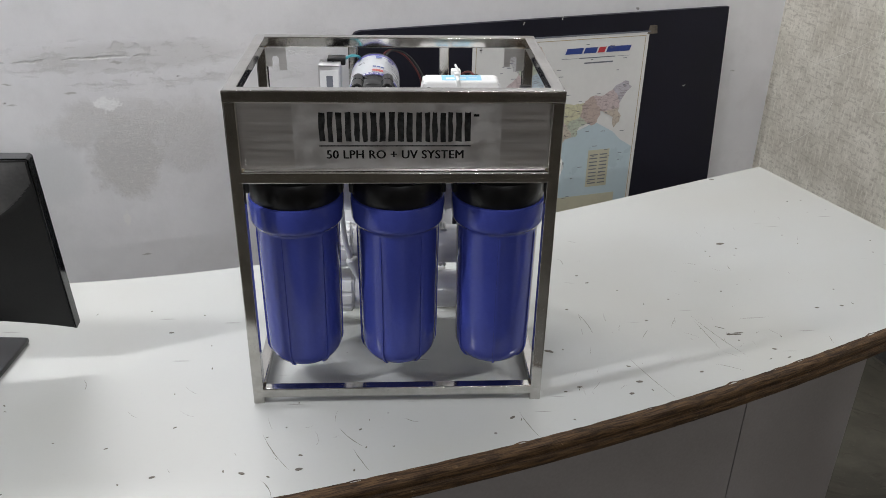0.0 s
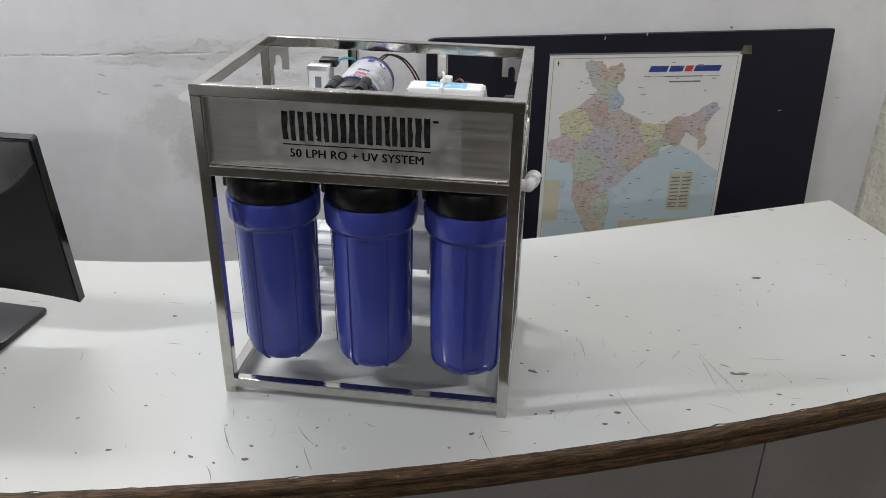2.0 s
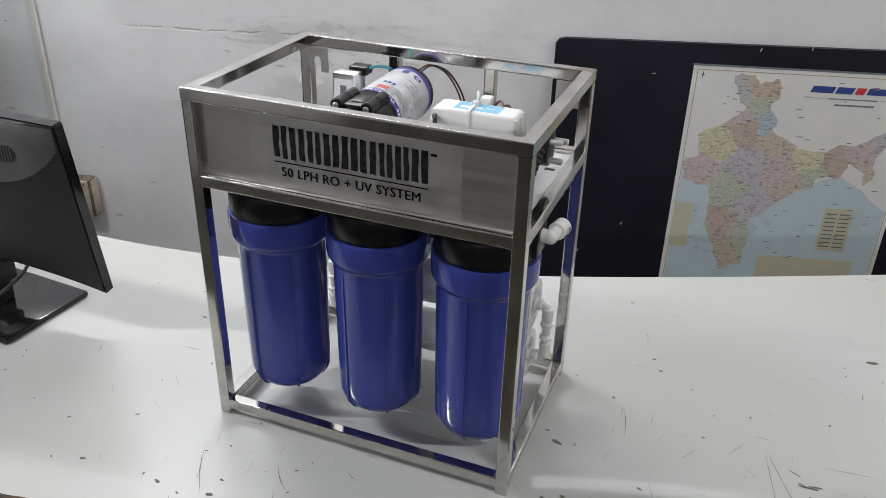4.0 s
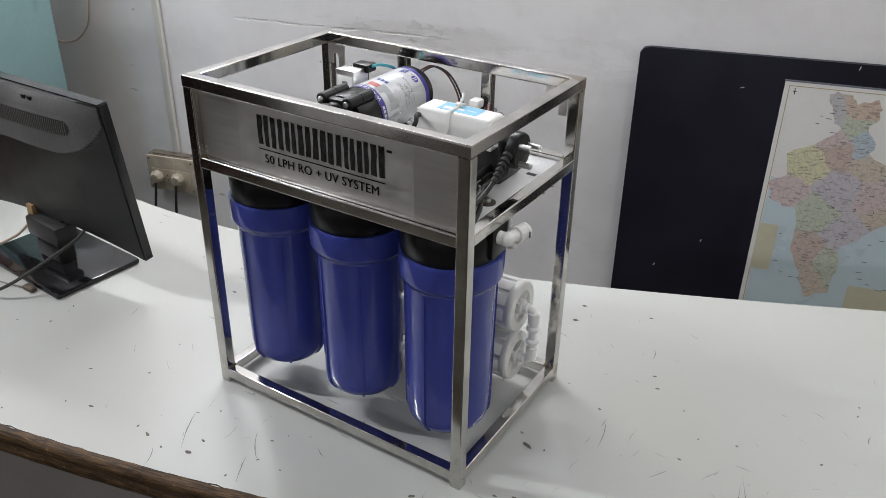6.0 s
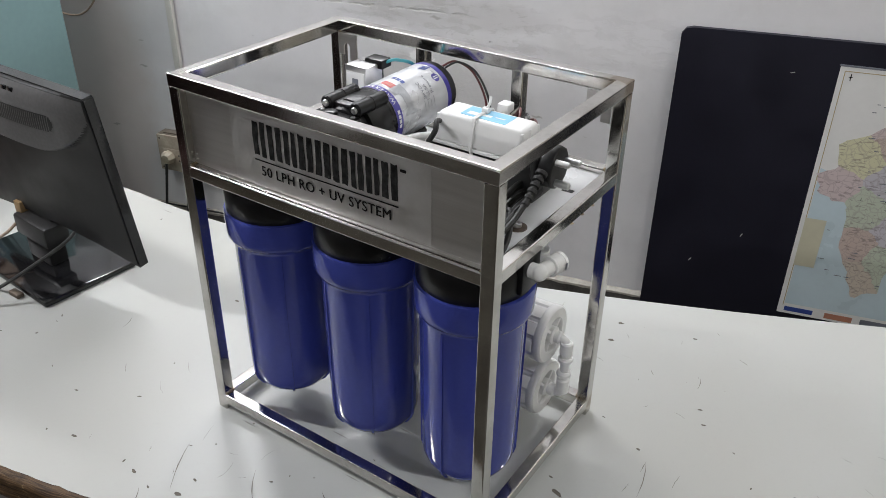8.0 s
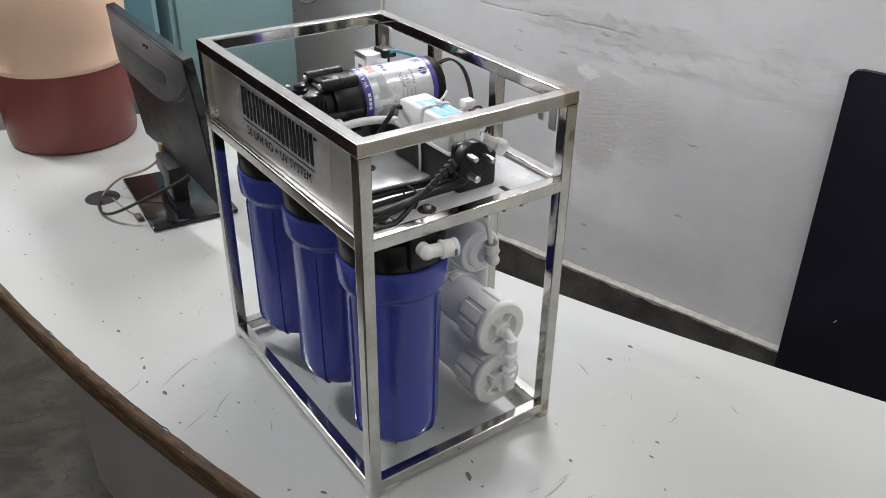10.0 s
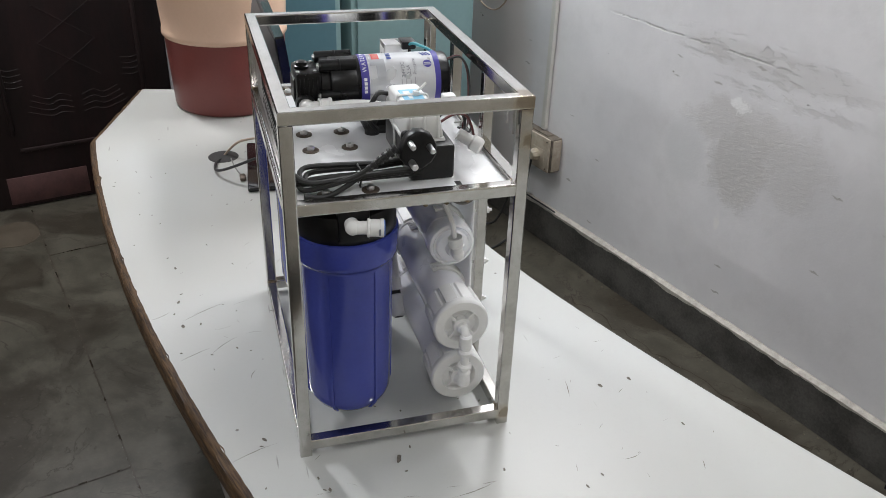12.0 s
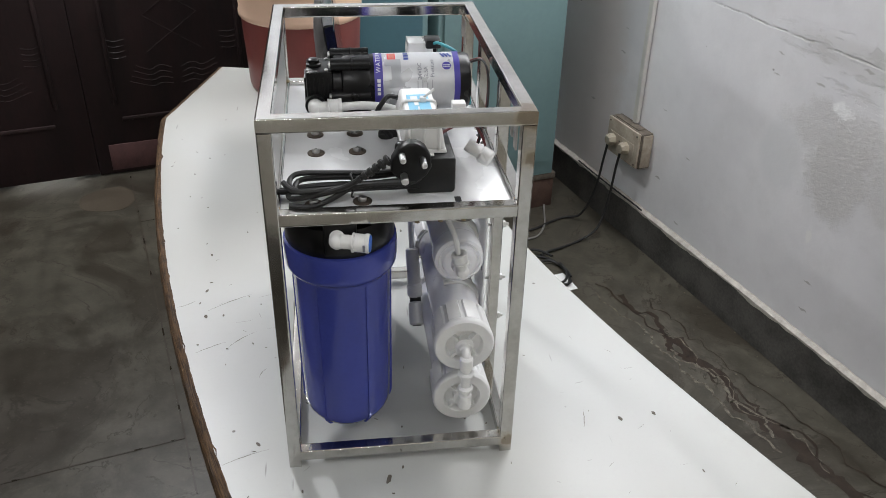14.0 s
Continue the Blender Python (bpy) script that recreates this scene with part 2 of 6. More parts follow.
def lipping():
    """Old brown lipping: ridges along its length, dark grime in the hollows, pale bruises."""
    m = bpy.data.materials.new("worn_wood_edge")
    m.use_nodes = True
    t = m.node_tree
    b = t.nodes["Principled BSDF"]
    b.inputs["Roughness"].default_value, b.inputs["Specular IOR Level"].default_value = 0.55, 0.25
    co = t.nodes.new("ShaderNodeTexCoord").outputs["Object"]
    length = t.nodes.new("ShaderNodeTexCoord").outputs["UV"]
    run = t.nodes.new("ShaderNodeMapping")
    run.inputs["Scale"].default_value = (26, 420, 1)
    t.links.new(length, run.inputs["Vector"])
    grain = node(t, "ShaderNodeTexNoise", Scale=1.0, Detail=5.0, Roughness=0.65, Distortion=0.4)
    t.links.new(run.outputs[0], grain.inputs["Vector"])
    patch = node(t, "ShaderNodeTexNoise", Scale=28.0, Detail=5.0, Roughness=0.65)
    bruise = node(t, "ShaderNodeTexNoise", Scale=70.0, Detail=4.0, Roughness=0.7)
    for n in (patch, bruise):
        t.links.new(co, n.inputs["Vector"])
    c = mixed(t, ramp01(t, grain.outputs["Fac"], 0.36, 0.66), (0.028, 0.016, 0.009), (0.122, 0.070, 0.032))
    c = mixed(t, maths(t, "MULTIPLY", ramp01(t, patch.outputs["Fac"], 0.52, 0.66), 0.5), c, (0.017, 0.011, 0.007))
    c = mixed(t, maths(t, "MULTIPLY", maths(t, "MULTIPLY", ramp01(t, bruise.outputs["Fac"], 0.62, 0.70), ramp01(t, grain.outputs["Fac"], 0.45, 0.60)), 0.75), c, (0.33, 0.235, 0.13))
    t.links.new(c, b.inputs["Base Color"])
    bp = node(t, "ShaderNodeBump", Strength=0.5, Distance=0.0015)
    t.links.new(maths(t, "ADD", grain.outputs["Fac"], bruise.outputs["Fac"]), bp.inputs["Height"])
    t.links.new(bp.outputs[0], b.inputs["Normal"])
    return m


def fibre_laminate():
    """Beige wall laminate printed with short crossing fibres over soft cloudy patches."""
    m = bpy.data.materials.new("beige_laminate_wall")
    m.use_nodes = True
    t = m.node_tree
    b = t.nodes["Principled BSDF"]
    b.inputs["Roughness"].default_value = 0.42
    co = t.nodes.new("ShaderNodeTexCoord").outputs["Object"]
    cloud = node(t, "ShaderNodeTexNoise", Scale=7.0, Detail=6.0, Roughness=0.65)
    t.links.new(co, cloud.inputs["Vector"])
    c = mixed(t, ramp01(t, cloud.outputs["Fac"], 0.3, 0.7), (0.47, 0.44, 0.37), (0.68, 0.65, 0.57))
    for k, stretch in enumerate(((60, 30, 240), (60, 260, 40), (40, 150, 150))):
        run = t.nodes.new("ShaderNodeMapping")
        run.inputs["Scale"].default_value = stretch
        t.links.new(co, run.inputs["Vector"])
        n = node(t, "ShaderNodeTexNoise", Scale=0.5, Detail=4.0, Roughness=0.6)
        t.links.new(run.outputs[0], n.inputs["Vector"])
        c = mixed(t, maths(t, "MULTIPLY", ramp01(t, n.outputs["Fac"], 0.50, 0.66), 0.58), c, ((0.36, 0.33, 0.27), (0.74, 0.71, 0.63), (0.33, 0.30, 0.25))[k])
    t.links.new(c, b.inputs["Base Color"])
    return m


def stone_floor():
    """Polished grey-brown stone with damp stains that dried to pale rims."""
    m = bpy.data.materials.new("grey_floor_stone")
    m.use_nodes = True
    t = m.node_tree
    b = t.nodes["Principled BSDF"]
    co = t.nodes.new("ShaderNodeTexCoord").outputs["Object"]
    big = node(t, "ShaderNodeTexNoise", Scale=2.1, Detail=7.0, Roughness=0.6, Distortion=0.8)
    mid = node(t, "ShaderNodeTexNoise", Scale=11.0, Detail=7.0, Roughness=0.65)
    fine = node(t, "ShaderNodeTexNoise", Scale=95.0, Detail=3.0)
    for n in (big, mid, fine):
        t.links.new(co, n.inputs["Vector"])
    c = mixed(t, ramp01(t, mid.outputs["Fac"], 0.3, 0.7), (0.042, 0.038, 0.029), (0.076, 0.069, 0.053))
    c = mixed(t, maths(t, "MULTIPLY", ramp01(t, big.outputs["Fac"], 0.50, 0.60), 0.6), c, (0.022, 0.016, 0.010))
    rim = maths(t, "SUBTRACT", 1.0, ramp01(t, maths(t, "ABSOLUTE", maths(t, "SUBTRACT", big.outputs["Fac"], 0.50)), 0.0, 0.016))
    c = mixed(t, maths(t, "MULTIPLY", rim, maths(t, "MULTIPLY", mid.outputs["Fac"], 0.22)), c, (0.13, 0.11, 0.085))
    for level, wide, much in ((0.46, 0.010, 0.75), (0.535, 0.007, 0.6), (0.58, 0.010, 0.7)):
        line = maths(t, "SUBTRACT", 1.0, ramp01(t, maths(t, "ABSOLUTE", maths(t, "SUBTRACT", big.outputs["Fac"], level)), 0.0, wide))
        c = mixed(t, maths(t, "MULTIPLY", line, maths(t, "MULTIPLY", ramp01(t, mid.outputs["Fac"], 0.4, 0.6), much)), c, (0.016, 0.010, 0.006))
    c = mixed(t, maths(t, "MULTIPLY", ramp01(t, fine.outputs["Fac"], 0.60, 0.75), 0.25), c, (0.13, 0.115, 0.09))
    t.links.new(c, b.inputs["Base Color"])
    t.links.new(maths(t, "ADD", maths(t, "MULTIPLY", mid.outputs["Fac"], 0.35), 0.18), b.inputs["Roughness"])
    bp = node(t, "ShaderNodeBump", Strength=0.3, Distance=0.002)
    t.links.new(maths(t, "ADD", mid.outputs["Fac"], maths(t, "MULTIPLY", fine.outputs["Fac"], 0.3)), bp.inputs["Height"])
    t.links.new(bp.outputs[0], b.inputs["Normal"])
    return m


def heat_tint(m, places, reach):
    """Straw and brown heat tint on a metal round its welds."""
    t = m.node_tree
    b = t.nodes["Principled BSDF"]
    old = b.inputs["Base Color"].links[0].from_socket
    co = t.nodes.new("ShaderNodeTexCoord").outputs["Object"]
    n = node(t, "ShaderNodeTexNoise", Scale=70.0, Detail=4.0)
    t.links.new(co, n.inputs["Vector"])
    total = None
    for p, r in places:
        d = t.nodes.new("ShaderNodeVectorMath")
        d.operation = "DISTANCE"
        d.inputs[1].default_value = p
        t.links.new(co, d.inputs[0])
        v = maths(t, "ADD", maths(t, "DIVIDE", d.outputs["Value"], r * reach), maths(t, "MULTIPLY", maths(t, "SUBTRACT", n.outputs["Fac"], 0.5), 0.9))
        v = maths(t, "SUBTRACT", 1.0, ramp01(t, v, 0.35, 1.0))
        total = v if total is None else maths(t, "MAXIMUM", total, v)
    c = mixed(t, maths(t, "MULTIPLY", total, 0.34), old, (0.46, 0.33, 0.15))
    c = mixed(t, maths(t, "MULTIPLY", ramp01(t, total, 0.6, 1.0), 0.45), c, (0.13, 0.085, 0.05))
    t.links.new(c, b.inputs["Base Color"])


def node_r(t, socket):
    s = t.nodes.new("ShaderNodeSeparateColor")
    t.links.new(socket, s.inputs[0])
    return s.outputs[0]


def land():
    """Pastel printed districts: cells of different tints with thin lines between."""
    m = bpy.data.materials.new("printed_land")
    m.use_nodes = True
    t = m.node_tree
    b = t.nodes["Principled BSDF"]
    b.inputs["Roughness"].default_value = 0.35
    co = t.nodes.new("ShaderNodeTexCoord").outputs["Object"]
    warp = node(t, "ShaderNodeTexNoise", Scale=30.0, Detail=4.0)
    t.links.new(co, warp.inputs["Vector"])
    add = t.nodes.new("ShaderNodeVectorMath")
    add.operation = "MULTIPLY_ADD"
    add.inputs[1].default_value = (0.035, 0.0, 0.035)
    t.links.new(warp.outputs["Color"], add.inputs[0])
    t.links.new(co, add.inputs[2])
    flat = t.nodes.new("ShaderNodeMapping")
    flat.inputs["Scale"].default_value = (1, 0, 1)
    flat.inputs["Location"].default_value = (-0.0175, 0, -0.0175)
    t.links.new(add.outputs[0], flat.inputs["Vector"])
    orange, grey, pink, brown, green, blue, yellow, lilac, tan = ((0.50, 0.33, 0.20), (0.40, 0.40, 0.42), (0.52, 0.38, 0.38), (0.42, 0.27, 0.20), (0.38, 0.46, 0.30), (0.30, 0.44, 0.54),
                                                                   (0.58, 0.56, 0.26), (0.42, 0.39, 0.46), (0.48, 0.38, 0.26))
    best, colour = None, None
    for u, z, tint in ((1.04, 0.834, orange), (0.99, 0.819, grey), (1.006, 0.756, pink), (1.022, 0.716, brown), (1.04, 0.789, green), (1.078, 0.745, blue), (0.965, 0.679, yellow), (0.916, 0.582, pink), (1.104, 0.694, tan), (1.039, 0.616, lilac),
                       (1.143, 0.602, pink), (1.172, 0.556, tan), (0.995, 0.538, green), (1.087, 0.48, lilac), (0.998, 0.421, brown), (1.064, 0.39, green), (1.005, 0.345, tan), (1.21, 0.64, yellow), (1.24, 0.59, green), (1.34, 0.67, pink), (1.40, 0.71, lilac), (1.35, 0.60, tan), (1.28, 0.63, brown)):
        d = t.nodes.new("ShaderNodeVectorMath")
        d.operation = "DISTANCE"
        d.inputs[1].default_value = (u, 0, z)
        t.links.new(flat.outputs[0], d.inputs[0])
        d = d.outputs["Value"]
        tint = tuple(0.66 * c + 0.25 for c in tint)
        colour = mixed(t, maths(t, "LESS_THAN", d, best), colour, tint) if best else mixed(t, 0.0, tint, tint)
        best = maths(t, "MINIMUM", best, d) if best else d
    edge = node(t, "ShaderNodeTexVoronoi", Scale=60.0)
    edge.feature = "DISTANCE_TO_EDGE"
    t.links.new(add.outputs[0], edge.inputs["Vector"])
    c = mixed(t, maths(t, "MULTIPLY", maths(t, "SUBTRACT", 1.0, ramp01(t, edge.outputs["Distance"], 0.0, 0.10)), 0.35), colour, (0.25, 0.20, 0.20))
    words = t.nodes.new("ShaderNodeMapping")
    words.inputs["Scale"].default_value = (55, 1, 170)
    t.links.new(co, words.inputs["Vector"])
    tick = node(t, "ShaderNodeTexNoise", Scale=1.0, Detail=2.0)
    t.links.new(words.outputs[0], tick.inputs["Vector"])
    c = mixed(t, maths(t, "MULTIPLY", ramp01(t, tick.outputs["Fac"], 0.58, 0.66), 0.5), c, (0.16, 0.13, 0.13))
    t.links.new(c, b.inputs["Base Color"])
    return m


STEEL = shader("polished_steel", (0.63, 0.615, 0.59), 0.12, 1.0, 0.10, 22, 160, 0.02, dark=(0.44, 0.425, 0.40))
heat_tint(STEEL, (((0.178, 1.262, 1.212), 0.9), ((0.180, 1.264, 1.165), 0.5), ((-0.228, 0.998, 0.770), 0.5), ((0.178, 1.262, 0.770), 0.6), ((-0.228, 1.262, 0.772), 0.6)), 0.032)
WELD = shader("heat_stained_steel", (0.42, 0.34, 0.22), 0.35, 1.0, 0.3, 60, 200, 0.2, dark=(0.16, 0.12, 0.08))
BRUSHED = shader("brushed_steel", (0.68, 0.665, 0.65), 0.36, 1.0, 0.05, 5, 30, 0.0, dark=(0.58, 0.565, 0.55), stretch=(1, 1, 40))
STICKER = shader("clear_film", (0.70, 0.69, 0.68), 0.42, 1.0, 0.05, 60, 200, 0.0, dark=(0.62, 0.61, 0.60))
INK = shader("worn_black_print", (0.008, 0.008, 0.008), 0.8, 0.0, 0.2, 90, 300, 0.0, spec=0.1)
LOGO_INK = shader("worn_black_lettering", (0.006, 0.006, 0.006), 0.8, 0.0, 0.2, 160, 700, 0.0, spec=0.1, dark=(0.028, 0.028, 0.027), spread=0.3)
BLUE = shader("blue_plastic", (0.043, 0.059, 0.29), 0.12, 0.0, 0.10, 12, 200, 0.03, spec=0.4)
BLACK = shader("black_plastic", (0.0050, 0.0050, 0.0055), 0.32, 0.0, 0.25, 20, 200, 0.05, spec=0.3)
RUBBER = shader("black_rubber", (0.014, 0.014, 0.014), 0.55, 0.0, 0.25, 30, 200, 0.05)
MATTE = shader("dusty_black_plastic", (0.013, 0.013, 0.0135), 0.45, 0.0, 0.3, 12, 300, 0.08, spec=0.35)
DUSTY = shader("dust_filmed_plastic", (0.017, 0.017, 0.017), 0.45, 0.0, 0.3, 14, 300, 0.08, spec=0.32, dark=(0.008, 0.008, 0.0085))
WHITE = shader("white_plastic", (0.76, 0.76, 0.75), 0.35, 0.0, 0.03, 15, 120, 0.02)
IVORY = shader("off_white_plastic", (0.70, 0.69, 0.65), 0.40, 0.0, 0.05, 15, 120, 0.03)
MILKY = shader("milky_plastic", (0.80, 0.80, 0.825), 0.33, 0.0, 0.04, 25, 160, 0.05)
PLATE = shader("white_coated_plate", (0.72, 0.73, 0.74), 0.25, 0.0, 0.04, 10, 150, 0.02)
FILM = shader("silver_label", (0.60, 0.61, 0.63), 0.30, 0.35, 0.05, 30, 200, 0.02)
VIOLET = shader("violet_print", (0.06, 0.05, 0.30), 0.35, 0.0, 0.1, 30, 200, 0.0)
GREYPRINT = shader("grey_print", (0.16, 0.17, 0.20), 0.45, 0.0, 0.1, 30, 200, 0.0)
ORANGE = shader("orange_print", (0.45, 0.20, 0.13), 0.45, 0.0, 0.1, 30, 200, 0.0)
SKY = shader("light_blue_sticker", (0.22, 0.52, 0.72), 0.35, 0.0, 0.1, 60, 200, 0.0)
RUST = shader("rusty_washer", (0.12, 0.095, 0.075), 0.5, 0.6, 0.3, 120, 300, 0.1)
REDWIRE = shader("red_wire", (0.09, 0.010, 0.010), 0.45, 0.0, 0.1, 30, 200, 0.0)
TEALWIRE = shader("teal_wire", (0.05, 0.30, 0.35), 0.45, 0.0, 0.1, 30, 200, 0.0)
BLUEFIT = shader("blue_collet", (0.03, 0.14, 0.55), 0.4, 0.0, 0.1, 30, 200, 0.0)
COIL = shader("zinc_plated_steel", (0.70, 0.70, 0.70), 0.34, 1.0, 0.06, 40, 200, 0.02)

for dusty, much in ((MATTE, 0.20), (RUBBER, 0.05)):
    dusty.node_tree.nodes["Principled BSDF"].inputs["Sheen Weight"].default_value = much
    dusty.node_tree.nodes["Principled BSDF"].inputs["Sheen Roughness"].default_value = 0.35
milk = MILKY.node_tree.nodes["Principled BSDF"]
milk.inputs["Subsurface Weight"].default_value = 0.6
milk.inputs["Subsurface Radius"].default_value = (0.9, 0.95, 1.0)
milk.inputs["Subsurface Scale"].default_value = 0.02
milk.inputs["Coat Weight"].default_value = 0.6
milk.inputs["Coat Roughness"].default_value = 0.12
DINGY = shader("dingy_socket_box", (0.17, 0.145, 0.115), 0.6, 0.0, 0.2, 40, 160, 0.2, dark=(0.07, 0.055, 0.042))
DINGYPLUG = shader("yellowed_plug", (0.40, 0.36, 0.28), 0.45, 0.0, 0.15, 60, 160, 0.05, dark=(0.27, 0.23, 0.17))

PLASTER = plaster()
TOP = laminate()
WOOD = lipping()
PLYEDGE = shader("raw_ply_edge", (0.33, 0.22, 0.13), 0.7, 0.0, 0.3, 50, 260, 0.4, dark=(0.12, 0.07, 0.04))
PANEL = shader("grey_laminate_panel", (0.305, 0.285, 0.28), 0.42, 0.0, 0.06, 5, 160, 0.05, dark=(0.235, 0.218, 0.212))
CHIP = shader("exposed_core", (0.12, 0.105, 0.085), 0.8, 0.0, 0.3, 300, 900, 0.3)
FLOOR = stone_floor()
STAIN = shader("damp_floor_stain", (0.060, 0.048, 0.036), 0.30, 0.0, 0.3, 14, 120, 0.1, dark=(0.026, 0.021, 0.016))
SKIRT = shader("cement_skirting", (0.110, 0.105, 0.096), 0.65, 0.0, 0.3, 9, 150, 0.5, dark=(0.036, 0.034, 0.031), spread=0.35)
DAMP = shader("damp_tide_mark", (0.034, 0.022, 0.014), 0.35, 0.0, 0.3, 30, 200, 0.1, dark=(0.014, 0.008, 0.005))
LIME = shader("lime_crust", (0.16, 0.145, 0.115), 0.7, 0.0, 0.3, 60, 300, 0.3, dark=(0.055, 0.045, 0.033), spread=0.3)
PALER_PATCH = shader("paler_floor_patch", (0.080, 0.064, 0.045), 0.5, 0.0, 0.3, 14, 120, 0.2, dark=(0.055, 0.043, 0.030))
SKIRTCAP = shader("flaking_skirting_top", (0.48, 0.46, 0.41), 0.75, 0.0, 0.3, 40, 200, 0.4, dark=(0.28, 0.26, 0.23))
CEILING = shader("white_ceiling", (0.74, 0.74, 0.73), 0.8, 0.0, 0.04, 2, 60, 0.05)
STONE = fibre_laminate()
DOOR = shader("dark_maroon_door", (0.026, 0.013, 0.013), 0.6, 0.0, 0.3, 9, 90, 0.25, spec=0.25, dark=(0.012, 0.008, 0.008), stretch=(1, 1, 0.25))
DOORPALE = shader("faded_maroon_paint", (0.10, 0.045, 0.042), 0.55, 0.0, 0.3, 20, 90, 0.2, dark=(0.05, 0.022, 0.022))
TEAL = shader("teal_painted_steel", (0.205, 0.325, 0.33), 0.42, 0.0, 0.08, 3, 60, 0.03)
TEALBLUE = shader("blue_grey_painted_steel", (0.075, 0.165, 0.20), 0.42, 0.0, 0.08, 3, 60, 0.03)
BOARD = shader("black_board", (0.0085, 0.0085, 0.017), 0.5, 0.0, 0.25, 6, 200, 0.05, spec=0.3)
PALESCRATCH = shader("pale_scuff", (0.70, 0.68, 0.62), 0.6, 0.0, 0.1, 60, 160, 0.0)
SCRATCH = shader("scratched_through_laminate", (0.20, 0.18, 0.15), 0.7, 0.0, 0.3, 300, 900, 0.1, dark=(0.09, 0.08, 0.065))
PAPER = shader("glossy_paper", (0.74, 0.74, 0.725), 0.30, 0.0, 0.05, 4, 60, 0.03)
SEA = shader("printed_sea", (0.52, 0.63, 0.68), 0.30, 0.0, 0.05, 8, 60, 0.0)
LAND = land()
LEGEND = shader("printed_legend", (0.55, 0.53, 0.40), 0.35, 0.0, 0.05, 30, 90, 0.0)
NAVY = shader("navy_print", (0.03, 0.06, 0.26), 0.4, 0.0, 0.1, 30, 90, 0.0)
REDPRINT = shader("red_print", (0.55, 0.05, 0.06), 0.4, 0.0, 0.1, 30, 90, 0.0)
GOLD = shader("ochre_border", (0.42, 0.34, 0.20), 0.4, 0.0, 0.1, 30, 90, 0.0)
PEACH = shader("peach_plastic", (0.68, 0.47, 0.34), 0.42, 0.0, 0.05, 6, 160, 0.03)
MAROON = shader("maroon_plastic", (0.17, 0.042, 0.036), 0.38, 0.0, 0.12, 6, 160, 0.03)
SWITCH = shader("yellowed_socket_plastic", (0.48, 0.43, 0.35), 0.5, 0.0, 0.12, 30, 160, 0.05, dark=(0.30, 0.25, 0.19))
BROWNBOX = shader("brown_wooden_box", (0.12, 0.075, 0.055), 0.6, 0.0, 0.2, 30, 160, 0.2, dark=(0.06, 0.03, 0.025))
# grey of dust, raised further to hold the light on the monitor's hood
GREYBAND = shader("grey_dusty_lit_plastic", (0.115, 0.113, 0.112), 0.5, 0.0, 0.3, 12, 200, 0.08, dark=(0.055, 0.054, 0.054))
GLOSS = shader("glossy_black_plastic", (0.008, 0.008, 0.009), 0.10, 0.0, 0.2, 12, 200, 0.01)
BEIGECABLE = shader("beige_cable", (0.36, 0.28, 0.21), 0.5, 0.0, 0.1, 30, 160, 0.03)
GREYCABLE = shader("grey_cable", (0.20, 0.19, 0.18), 0.5, 0.0, 0.1, 30, 160, 0.03)


# ---- mesh tools ----
WORLD_OF = {}


def thing(name, label, category, at=(0, 0, 0), group="", turned=False):
    """An empty at a thing's base; its parts are built in world (or turned room) coordinates."""
    ob = new(name)
    base = TURNED if turned else Matrix()
    ob.matrix_basis = Matrix.Translation(base @ Vector(at))
    ob.empty_display_size = 0.05
    WORLD_OF[ob] = ob.matrix_basis.inverted() @ base
    return tagged(ob, label, category, group)


def mesh_of(name, bm, material, sharp=32):
    me = bpy.data.meshes.new(name)
    bmesh.ops.recalc_face_normals(bm, faces=bm.faces)
    bm.to_mesh(me)
    bm.free()
    for mt in material if isinstance(material, (list, tuple)) else (material,):
        me.materials.append(mt)
    me.polygons.foreach_set("use_smooth", [True] * len(me.polygons))
    me.set_sharp_from_angle(angle=radians(sharp))
    return me


def part(name, bm, material, parent, label="", sharp=32):
    ob = new(name, mesh_of(name, bm, material, sharp))
    ob.parent = parent
    if parent in WORLD_OF:
        ob.matrix_parent_inverse = WORLD_OF[parent]
    return tagged(ob, label)


def single(name, bm, material, label, category="", group="", kind="", turned=False, sharp=32):
    """A top-level thing or a piece of the setting that is one mesh."""
    ob = new(name, mesh_of(name, bm, material, sharp))
    if turned:
        ob.matrix_basis = TURNED.copy()
    return tagged(ob, label, category, group, kind)


def box(x0, x1, y0, y1, z0, z1, bevel=0.0, bm=None, m=None, seg=2):
    tmp = bmesh.new()
    bmesh.ops.create_cube(tmp, size=1)
    for v in tmp.verts:
        v.co = Vector(((x0 + x1) / 2 + v.co.x * (x1 - x0), (y0 + y1) / 2 + v.co.y * (y1 - y0), (z0 + z1) / 2 + v.co.z * (z1 - z0)))
    if bevel:
        bmesh.ops.bevel(tmp, geom=tmp.edges[:], offset=bevel, segments=seg, affect="EDGES", profile=0.5)
    if m:
        bmesh.ops.transform(tmp, matrix=m, verts=tmp.verts)
    if bm is None:
        return tmp
    return merge(bm, tmp)


def merge(bm, tmp):
    me = bpy.data.meshes.new("t")
    tmp.to_mesh(me)
    tmp.free()
    bm.from_mesh(me)
    bpy.data.meshes.remove(me)
    return bm


